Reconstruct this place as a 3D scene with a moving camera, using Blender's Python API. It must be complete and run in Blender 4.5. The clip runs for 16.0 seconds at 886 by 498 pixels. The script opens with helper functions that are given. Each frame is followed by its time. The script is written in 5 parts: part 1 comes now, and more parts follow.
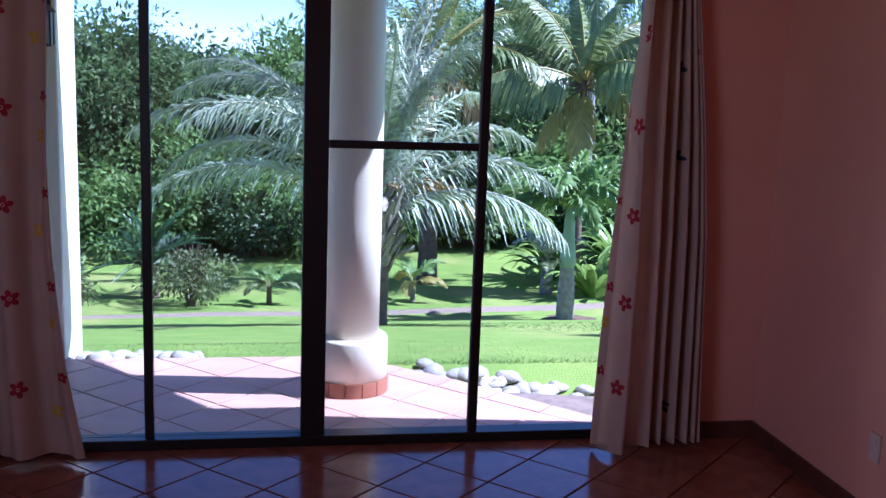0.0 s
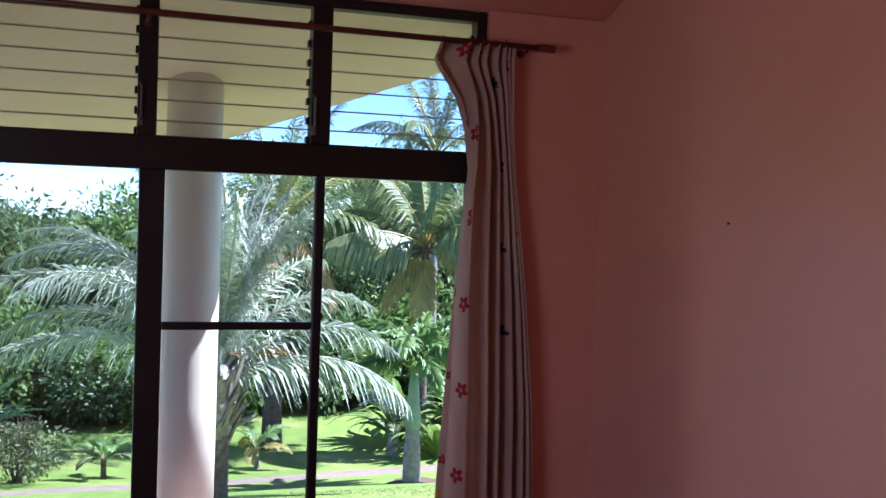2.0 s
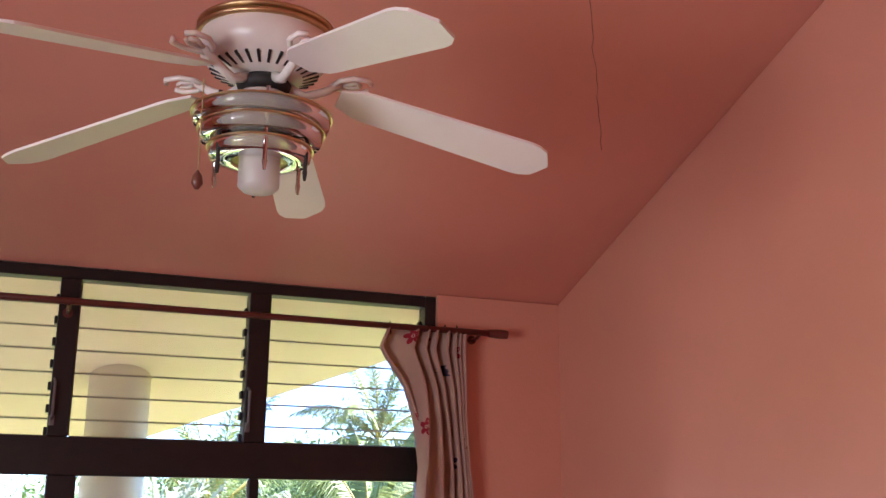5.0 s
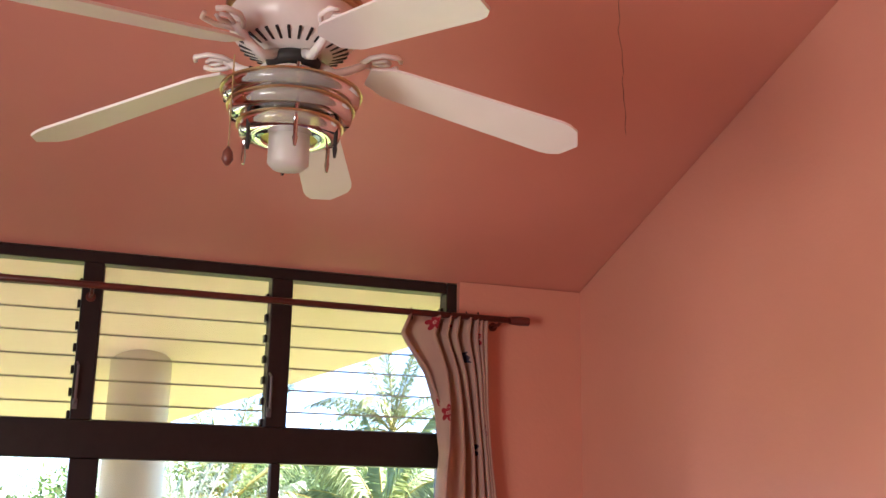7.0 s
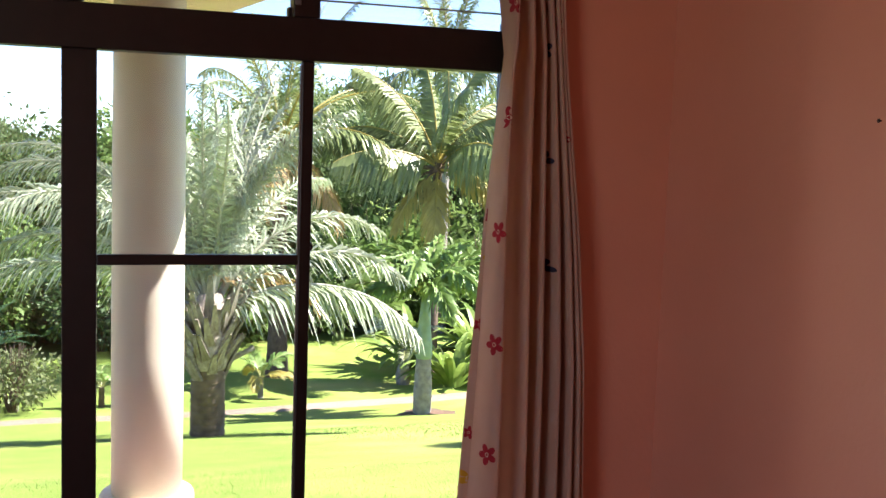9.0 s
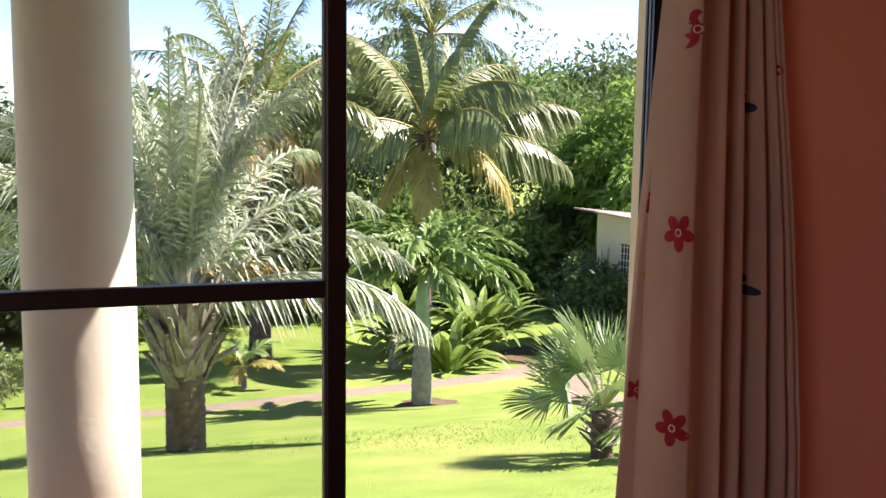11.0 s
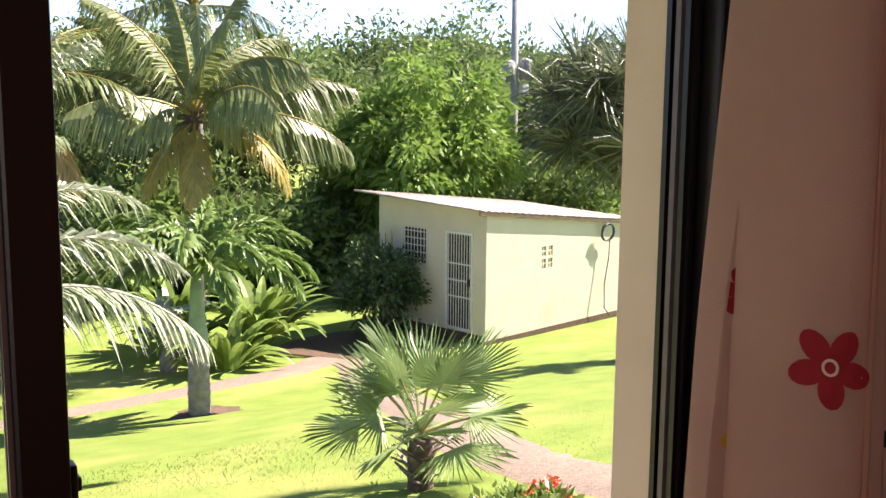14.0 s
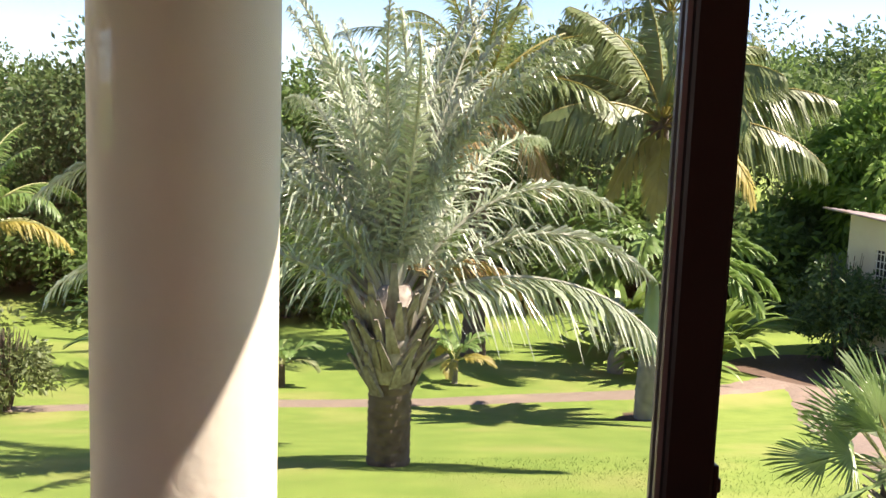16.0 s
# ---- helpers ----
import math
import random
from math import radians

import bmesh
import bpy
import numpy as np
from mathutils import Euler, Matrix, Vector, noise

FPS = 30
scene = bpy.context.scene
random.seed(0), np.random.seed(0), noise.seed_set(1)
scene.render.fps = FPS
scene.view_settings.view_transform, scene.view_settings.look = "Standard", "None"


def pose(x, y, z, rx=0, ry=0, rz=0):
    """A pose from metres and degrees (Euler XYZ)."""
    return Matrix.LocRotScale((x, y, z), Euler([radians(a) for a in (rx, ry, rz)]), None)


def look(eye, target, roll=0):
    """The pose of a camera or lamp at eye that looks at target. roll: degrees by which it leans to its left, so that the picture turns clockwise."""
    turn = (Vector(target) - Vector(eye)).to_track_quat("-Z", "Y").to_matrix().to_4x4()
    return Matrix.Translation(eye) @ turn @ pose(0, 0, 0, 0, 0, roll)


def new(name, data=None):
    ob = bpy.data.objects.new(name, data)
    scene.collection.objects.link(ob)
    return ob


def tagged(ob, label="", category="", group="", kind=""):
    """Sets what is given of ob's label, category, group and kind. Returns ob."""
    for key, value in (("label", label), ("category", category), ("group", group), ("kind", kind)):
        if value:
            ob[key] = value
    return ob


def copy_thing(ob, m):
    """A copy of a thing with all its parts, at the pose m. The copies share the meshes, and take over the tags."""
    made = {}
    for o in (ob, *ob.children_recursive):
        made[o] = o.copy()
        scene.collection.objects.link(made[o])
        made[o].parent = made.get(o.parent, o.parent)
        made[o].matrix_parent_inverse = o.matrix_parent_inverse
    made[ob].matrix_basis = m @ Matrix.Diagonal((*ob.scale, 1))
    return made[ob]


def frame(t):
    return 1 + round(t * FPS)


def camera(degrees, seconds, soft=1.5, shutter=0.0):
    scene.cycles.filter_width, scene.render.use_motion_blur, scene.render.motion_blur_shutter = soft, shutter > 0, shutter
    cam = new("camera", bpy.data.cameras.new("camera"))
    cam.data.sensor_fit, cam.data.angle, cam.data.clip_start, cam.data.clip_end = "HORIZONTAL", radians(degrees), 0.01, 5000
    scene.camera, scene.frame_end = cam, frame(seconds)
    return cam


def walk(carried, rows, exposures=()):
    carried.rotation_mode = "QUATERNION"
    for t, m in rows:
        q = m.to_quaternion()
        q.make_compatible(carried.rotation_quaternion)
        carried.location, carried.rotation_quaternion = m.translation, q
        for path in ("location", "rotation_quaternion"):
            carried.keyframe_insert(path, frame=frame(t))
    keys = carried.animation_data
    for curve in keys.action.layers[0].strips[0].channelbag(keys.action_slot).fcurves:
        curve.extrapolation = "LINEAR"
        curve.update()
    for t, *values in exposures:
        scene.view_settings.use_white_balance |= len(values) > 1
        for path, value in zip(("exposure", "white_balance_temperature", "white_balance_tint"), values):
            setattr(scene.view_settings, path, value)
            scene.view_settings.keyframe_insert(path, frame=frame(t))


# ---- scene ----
cam = camera(46.0, 16.0)
EXPOSURES = [(0.0, 2.0, 4600, 24), (1.0, 2.05, 4650, 23), (2.0, 2.25, 4950, 22), (3.5, 2.95, 5250, 23), (4.7, 3.4, 5450, 23), (7.0, 3.75, 5900, 21), (7.7, 3.25, 6100, 19), (8.5, 2.85, 6250, 18), (11.0, 2.2, 6700, 22), (12.5, 2.15, 6850, 23), (14.0, 2.2, 6950, 24), (15.0, 2.05, 7050, 22), (16.0, 2.0, 7050, 22)]
PATH = [
    (0, (-0.243, -4.523, 1.75), (0.098, -2.585, 1.391), 2.1),
    (0.5, (-0.237, -4.586, 1.783), (0.19, -2.653, 1.497), 2.1),
    (1, (-0.216, -4.555, 1.808), (0.278, -2.629, 1.596), 2.1),
    (1.5, (-0.211, -4.626, 1.83), (0.346, -2.71, 1.694), 2.0),
    (2, (-0.21, -4.681, 1.856), (0.409, -2.78, 1.807), 1.9),
    (2.5, (-0.214, -4.682, 1.88), (0.462, -2.8, 1.922), 1.4),
    (3, (-0.209, -4.647, 1.889), (0.51, -2.785, 2.026), 0.7),
    (3.5, (-0.225, -4.565, 1.891), (0.525, -2.724, 2.109), 0.3),
    (4, (-0.171, -4.448, 1.903), (0.563, -2.612, 2.205), 0.6),
    (4.5, (-0.121, -4.351, 1.933), (0.581, -2.522, 2.334), 0.9),
    (4.7, (-0.118, -4.331, 1.94), (0.579, -2.51, 2.384), 0.7),
    (6.8, (-0.137, -4.295, 1.935), (0.527, -2.491, 2.489), 1.3),
    (7, (-0.143, -4.288, 1.909), (0.526, -2.463, 2.381), 1.0),
    (7.5, (-0.156, -4.216, 1.851), (0.516, -2.35, 2.108), 0.8),
    (8, (-0.093, -4.024, 1.801), (0.557, -2.133, 1.851), 2.1),
    (8.5, (0.005, -3.802, 1.791), (0.626, -1.905, 1.661), 2.2),
    (8.7, (0.04, -3.716, 1.79), (0.651, -1.82, 1.608), 2.2),
    (10.8, (0.253, -2.179, 1.717), (0.878, -0.294, 1.478), 0.8),
    (11, (0.256, -2.003, 1.716), (0.9, -0.127, 1.461), 0.8),
    (11.5, (0.279, -1.679, 1.731), (0.992, 0.168, 1.447), 0.5),
    (12, (0.383, -1.4, 1.738), (1.179, 0.411, 1.445), 0.1),
    (12.5, (0.468, -1.125, 1.709), (1.378, 0.633, 1.422), 0.3),
    (13, (0.515, -0.895, 1.719), (1.546, 0.794, 1.433), 0.4),
    (13.5, (0.526, -0.862, 1.704), (1.646, 0.77, 1.417), 0.5),
    (14, (0.575, -0.839, 1.732), (1.61, 0.848, 1.439), 0.5),
    (14.5, (0.68, -0.7, 1.706), (1.516, 1.093, 1.413), 0.9),
    (15, (0.592, -0.831, 1.731), (1.226, 1.043, 1.436), 1.2),
    (15.5, (0.499, -0.799, 1.751), (0.947, 1.126, 1.45), 1.4),
    (16, (0.435, -0.733, 1.709), (0.678, 1.23, 1.412), 2.1),
]
walk(cam, [(t, look(e, g, r)) for t, e, g, r in PATH], EXPOSURES)

# ---- world and sun ----
WEST_W = 10.4
SUN_DIR = Vector((0.80, -0.10, 1.0)).normalized()
world = bpy.data.worlds.new("world")
scene.world = world
world.use_nodes = True
wn = world.node_tree.nodes
sky = wn.new("ShaderNodeTexSky")
sky.sky_type = "NISHITA"
sky.sun_disc = False
sky.sun_elevation = math.asin(SUN_DIR.z)
sky.sun_rotation = math.atan2(SUN_DIR.x, SUN_DIR.y)
sky.air_density, sky.dust_density, sky.ozone_density = 0.5, 0.1, 3.0
wn["Background"].inputs["Strength"].default_value = 0.085
world.node_tree.links.new(sky.outputs["Color"], wn["Background"].inputs["Color"])
sun_data = bpy.data.lights.new("sun", "SUN")
sun_data.energy, sun_data.angle, sun_data.color = 3.7, radians(0.5), (1.0, 0.95, 0.86)
sun = new("sun", sun_data)
sun.matrix_world = look(SUN_DIR * 60, (0, 0, 0))
# added lamp brightening the room, in an assumed, unseen window opening behind the camera
ld = bpy.data.lights.new("added_daylight", "AREA")
ld.shape, ld.size, ld.size_y, ld.energy, ld.color = "RECTANGLE", 1.9, 1.4, WEST_W, (1.0, 0.96, 0.92)
new("added_daylight", ld).matrix_world = look((-2.8, -4.3, 1.55), (0, -4.1, 1.4))


# ---- materials ----
def material(name, colour, colour2=None, scale=8.0, rough=0.6, metal=0.0, bump=0.0, bump_scale=60.0, detail=6.0,
             vary=0.0, translucent=0.0, spec=0.5, stain=None, stain_scale=1.2, stain_cut=0.55):
    """A surface with two scales of variation, fine relief and, for leaves, light coming through."""
    m = bpy.data.materials.new(name)
    m.use_nodes = True
    nt = m.node_tree
    n, link = nt.nodes, nt.links.new
    b = n["Principled BSDF"]
    b.inputs["Roughness"].default_value, b.inputs["Metallic"].default_value = rough, metal
    b.inputs["Specular IOR Level"].default_value = spec
    co = n.new("ShaderNodeTexCoord").outputs["Object"]
    tex = n.new("ShaderNodeTexNoise")
    tex.inputs["Scale"].default_value, tex.inputs["Detail"].default_value = scale, detail
    link(co, tex.inputs["Vector"])
    ramp = n.new("ShaderNodeValToRGB")
    c2 = colour2 or tuple(c * 0.8 for c in colour)
    ramp.color_ramp.elements[0].color, ramp.color_ramp.elements[1].color = (*c2, 1), (*colour, 1)
    ramp.color_ramp.elements[0].position, ramp.color_ramp.elements[1].position = 0.32, 0.68
    link(tex.outputs["Fac"], ramp.inputs["Fac"])
    out = ramp.outputs["Color"]
    if stain:
        t2 = n.new("ShaderNodeTexNoise")
        t2.inputs["Scale"].default_value, t2.inputs["Detail"].default_value = stain_scale, 5
        link(co, t2.inputs["Vector"])
        r2 = n.new("ShaderNodeValToRGB")
        r2.color_ramp.elements[0].position, r2.color_ramp.elements[1].position = stain_cut, stain_cut + 0.2
        link(t2.outputs["Fac"], r2.inputs["Fac"])
        mx = n.new("ShaderNodeMix")
        mx.data_type = "RGBA"
        link(r2.outputs["Color"], mx.inputs["Factor"])
        link(out, mx.inputs["A"])
        mx.inputs["B"].default_value = (*stain, 1)
        out = mx.outputs["Result"]
    if vary:
        info, geo = n.new("ShaderNodeObjectInfo"), n.new("ShaderNodeNewGeometry")
        add = n.new("ShaderNodeMath")
        add.operation = "ADD"
        link(info.outputs["Random"], add.inputs[0])
        link(geo.outputs["Random Per Island"], add.inputs[1])
        mr = n.new("ShaderNodeMapRange")
        mr.inputs["From Max"].default_value = 2.0
        mr.inputs["To Min"].default_value, mr.inputs["To Max"].default_value = 1 - vary, 1 + vary
        link(add.outputs[0], mr.inputs["Value"])
        hsv = n.new("ShaderNodeHueSaturation")
        link(mr.outputs["Result"], hsv.inputs["Value"])
        link(out, hsv.inputs["Color"])
        out = hsv.outputs["Color"]
    link(out, b.inputs["Base Color"])
    if bump:
        t3, bp = n.new("ShaderNodeTexNoise"), n.new("ShaderNodeBump")
        t3.inputs["Scale"].default_value, t3.inputs["Detail"].default_value = bump_scale, 4
        link(co, t3.inputs["Vector"])
        bp.inputs["Strength"].default_value, bp.inputs["Distance"].default_value = bump, 0.01
        link(t3.outputs["Fac"], bp.inputs["Height"])
        link(bp.outputs["Normal"], b.inputs["Normal"])
    if translucent:
        tr, mix = n.new("ShaderNodeBsdfTranslucent"), n.new("ShaderNodeMixShader")
        link(out, tr.inputs["Color"])
        mix.inputs["Fac"].default_value = translucent
        link(b.outputs["BSDF"], mix.inputs[1])
        link(tr.outputs["BSDF"], mix.inputs[2])
        link(mix.outputs["Shader"], n["Material Output"].inputs["Surface"])
    return m


def glass_material(name, tint, frost=0.0, haze=0.0):
    """Thin sheet glass: clear straight through, with a mirror that grows at a slant."""
    m = bpy.data.materials.new(name)
    m.use_nodes = True
    nt = m.node_tree
    n, link = nt.nodes, nt.links.new
    clear, gloss, mix, fres = (n.new("ShaderNodeBsdfTransparent"), n.new("ShaderNodeBsdfGlossy"),
                               n.new("ShaderNodeMixShader"), n.new("ShaderNodeFresnel"))
    clear.inputs["Color"].default_value = (*tint, 1)
    gloss.inputs["Roughness"].default_value = 0.02
    fres.inputs["IOR"].default_value = 1.45
    body = clear.outputs["BSDF"]
    if frost or haze:
        tr, mx = n.new("ShaderNodeBsdfTranslucent" if frost else "ShaderNodeBsdfDiffuse"), n.new("ShaderNodeMixShader")
        tr.inputs["Color"].default_value = (0.88, 0.88, 0.85, 1)
        mx.inputs["Fac"].default_value = frost or haze
        link(body, mx.inputs[1])
        link(tr.outputs["BSDF"], mx.inputs[2])
        body = mx.outputs["Shader"]
    link(fres.outputs["Fac"], mix.inputs["Fac"])
    link(body, mix.inputs[1])
    link(gloss.outputs["BSDF"], mix.inputs[2])
    link(mix.outputs["Shader"], n["Material Output"].inputs["Surface"])
    return m


SALMON = material("salmon_wall_paint", (0.65, 0.292, 0.196), (0.61, 0.268, 0.178), 1.6, 0.45, bump=0.12, bump_scale=45, stain=(0.63, 0.29, 0.20), stain_scale=0.7)
SALMON_CEIL = material("salmon_ceiling_paint", (0.66, 0.282, 0.20), (0.62, 0.26, 0.182), 1.2, 0.42, bump=0.1, bump_scale=30)
CREAM = material("cream_plaster", (0.78, 0.68, 0.50), (0.72, 0.61, 0.43), 3, 0.75, bump=0.2, bump_scale=40, stain=(0.66, 0.55, 0.38), stain_scale=0.9)
WHITE_PLASTER = material("white_column_paint", (0.76, 0.68, 0.57), (0.72, 0.63, 0.51), 4, 0.6, bump=0.15, bump_scale=50, stain=(0.70, 0.62, 0.50), stain_scale=1.5, stain_cut=0.6)
SOFFIT = material("cream_soffit_paint", (0.82, 0.66, 0.51), (0.78, 0.62, 0.47), 2, 0.7, bump=0.1)
BLACK_METAL = material("dark_bronze_aluminium", (0.012, 0.009, 0.009), (0.008, 0.006, 0.006), 20, 0.38, metal=0.2, bump=0.05)
SEAL = material("grey_weather_seal", (0.14, 0.12, 0.12), None, 30, 0.4)
TILE = material("terracotta_tile", (0.30, 0.10, 0.055), (0.20, 0.06, 0.035), 9, 0.16, bump=0.08, bump_scale=30, vary=0.18)
PATIO_TILE = material("patio_terracotta", (0.52, 0.32, 0.27), (0.45, 0.26, 0.21), 7, 0.5, bump=0.15, bump_scale=60, vary=0.14, stain=(0.46, 0.26, 0.20), stain_scale=3)
GROUT = material("grout", (0.22, 0.16, 0.13), (0.14, 0.10, 0.08), 15, 0.9)
TERRACOTTA = material("terracotta_trim", (0.38, 0.15, 0.09), (0.28, 0.10, 0.06), 10, 0.5, bump=0.1)
SKIRT = material("dark_tile_skirting", (0.11, 0.035, 0.022), (0.08, 0.025, 0.016), 9, 0.25)
ROD_WOOD = material("reddish_wood", (0.13, 0.028, 0.018), (0.08, 0.018, 0.012), 18, 0.35)
CLOTH = material("beige_curtain_cloth", (0.66, 0.47, 0.37), (0.60, 0.41, 0.32), 5, 0.9, bump=0.25, bump_scale=400, translucent=0.42, spec=0.1)
CLOTH_RED = material("red_print", (0.40, 0.035, 0.05), (0.33, 0.028, 0.04), 30, 0.9, translucent=0.25, spec=0.1)
CLOTH_BLUE = material("dark_blue_print", (0.05, 0.05, 0.085), (0.04, 0.04, 0.07), 30, 0.9, translucent=0.2, spec=0.1)
CLOTH_YELLOW = material("yellow_print", (0.70, 0.42, 0.05), (0.6, 0.36, 0.04), 30, 0.9, translucent=0.25, spec=0.1)
CLOTH_CREAM = material("cream_print", (0.75, 0.62, 0.48), None, 30, 0.9, spec=0.1)
GLASS = glass_material("pane_glass", (0.93, 0.95, 0.94))
LOUVRE_GLASS = glass_material("louvre_glass", (0.93, 0.94, 0.92), haze=0.02)
GLASS_EDGE = material("glass_edge", (0.34, 0.31, 0.22), None, 30, 0.3)
FROST = material("frosted_glass", (0.84, 0.82, 0.78), (0.80, 0.78, 0.74), 20, 0.35, translucent=0.55)
TIER_GLASS = glass_material("cream_glass", (0.95, 0.94, 0.80), haze=0.20)
FAN_WHITE = material("white_fan_blade", (0.80, 0.74, 0.68), (0.76, 0.70, 0.63), 6, 0.4, bump=0.03)
FAN_METAL = material("white_enamel", (0.78, 0.72, 0.64), None, 6, 0.3)
BRASS = material("brass_trim", (0.62, 0.46, 0.24), (0.5, 0.36, 0.17), 20, 0.35, metal=1.0)
CHROME = material("chrome", (0.7, 0.7, 0.68), None, 20, 0.15, metal=1.0)
# for small dark parts, and for shade painted into openings
DARK = material("dark_parts_and_gap_shade", (0.02, 0.015, 0.012), None, 10, 0.7)
FOB_WOOD = material("brown_wood_fob", (0.16, 0.05, 0.03), None, 30, 0.4)
STONE = material("river_stone", (0.42, 0.38, 0.34), (0.27, 0.24, 0.21), 7, 0.8, bump=0.4, bump_scale=25, vary=0.25)
LAWN = material("lawn", (0.20, 0.265, 0.058), (0.15, 0.218, 0.045), 2.2, 0.9, bump=0.9, bump_scale=90, stain=(0.28, 0.275, 0.09), stain_scale=0.45, stain_cut=0.52, spec=0.1)
GRASS = material("grass_blades", (0.195, 0.265, 0.07), (0.145, 0.215, 0.055), 1.5, 0.8, vary=0.12, translucent=0.3, spec=0.2)
GRAVEL = material("gravel_path", (0.27, 0.205, 0.155), (0.17, 0.125, 0.09), 26, 0.95, bump=1.0, bump_scale=60, stain=(0.30, 0.22, 0.15), stain_scale=1.5)
SOIL = material("bare_soil", (0.13, 0.08, 0.05), (0.08, 0.05, 0.03), 12, 0.95, bump=0.8)
BARK_GREY = material("grey_palm_bark", (0.30, 0.27, 0.23), (0.17, 0.15, 0.13), 9, 0.9, bump=0.8, bump_scale=30)
BARK_BROWN = material("brown_bark", (0.16, 0.115, 0.08), (0.08, 0.055, 0.04), 10, 0.95, bump=1.0, bump_scale=28)
BOOT = material("old_leaf_bases", (0.36, 0.31, 0.26), (0.15, 0.12, 0.09), 14, 0.85, bump=0.8, vary=0.35)
SHAFT_GREEN = material("grey_green_crownshaft", (0.24, 0.33, 0.22), (0.17, 0.25, 0.15), 5, 0.5)
LEAF_SILVER = material("silver_palm_leaf", (0.50, 0.53, 0.40), (0.25, 0.30, 0.18), 3, 0.33, vary=0.45, translucent=0.22)
LEAF_COCO = material("coconut_leaf", (0.25, 0.29, 0.11), (0.14, 0.185, 0.06), 3, 0.36, vary=0.35, translucent=0.32)
LEAF_YELLOW = material("yellowing_palm_leaf", (0.42, 0.34, 0.08), (0.30, 0.25, 0.06), 3, 0.5, vary=0.25, translucent=0.35)
LEAF_DRY = material("dry_palm_leaf", (0.46, 0.31, 0.13), (0.34, 0.21, 0.08), 3, 0.7, vary=0.25, translucent=0.3)
LEAF_FOX = material("foxtail_leaf", (0.22, 0.32, 0.09), (0.13, 0.22, 0.05), 3, 0.45, vary=0.3, translucent=0.35)
LEAF_FAN = material("fan_palm_leaf", (0.22, 0.31, 0.11), (0.15, 0.23, 0.075), 3, 0.42, vary=0.25, translucent=0.32)
LEAF_STRAP = material("strap_leaf", (0.22, 0.31, 0.07), (0.13, 0.21, 0.04), 3, 0.4, vary=0.3, translucent=0.35)
LEAF_MANGO = material("bright_tree_leaf", (0.22, 0.33, 0.07), (0.12, 0.215, 0.042), 1.2, 0.5, vary=0.35, translucent=0.4, spec=0.25)
LEAF_WOOD = material("woodland_leaf", (0.15, 0.21, 0.07), (0.085, 0.135, 0.042), 0.8, 0.55, vary=0.35, translucent=0.38, spec=0.3)
LEAF_WOOD_LIGHT = material("light_woodland_leaf", (0.19, 0.28, 0.075), (0.11, 0.18, 0.048), 0.8, 0.55, vary=0.35, translucent=0.4, spec=0.3)
LEAF_DARK = material("dark_shrub_leaf", (0.10, 0.165, 0.055), (0.055, 0.10, 0.035), 1.2, 0.5, vary=0.4, translucent=0.33)
LEAF_OLIVE = material("olive_shrub_leaf", (0.17, 0.20, 0.07), (0.10, 0.13, 0.045), 1.2, 0.55, vary=0.35, translucent=0.25)
LEAF_CYCAD = material("cycad_leaf", (0.06, 0.125, 0.045), (0.035, 0.08, 0.03), 2, 0.4, vary=0.3, translucent=0.2)
LEAF_SPIKE = material("spiky_grey_green_leaf", (0.17, 0.20, 0.10), (0.09, 0.115, 0.05), 2, 0.4, vary=0.4, translucent=0.2)
PETAL = material("coral_petals", (0.80, 0.10, 0.06), (0.75, 0.16, 0.05), 8, 0.6, vary=0.25, translucent=0.3)
SHED_WALL = material("shed_cream_paint", (0.62, 0.57, 0.44), (0.58, 0.52, 0.39), 2, 0.8, bump=0.25, bump_scale=25, stain=(0.52, 0.45, 0.33), stain_scale=0.8, stain_cut=0.58)
SHED_ROOF = material("weathered_roof_sheet", (0.50, 0.42, 0.38), (0.34, 0.25, 0.21), 3, 0.6, bump=0.2, stain=(0.26, 0.16, 0.12), stain_scale=1.4)
WHITE_BAR = material("white_painted_iron", (0.75, 0.73, 0.68), None, 20, 0.5)
HOSE = material("black_hose", (0.025, 0.03, 0.03), None, 20, 0.5)
POLE_MAT = material("grey_utility_pole", (0.36, 0.35, 0.33), (0.28, 0.27, 0.25), 6, 0.85, bump=0.3)
LANTERN_METAL = material("brown_lantern_metal", (0.05, 0.03, 0.02), None, 20, 0.5, metal=0.4)
LANTERN_GLASS = glass_material("lantern_glass", (0.85, 0.80, 0.62), haze=0.4)
PLASTIC = material("ivory_plastic", (0.55, 0.40, 0.32), None, 20, 0.4)


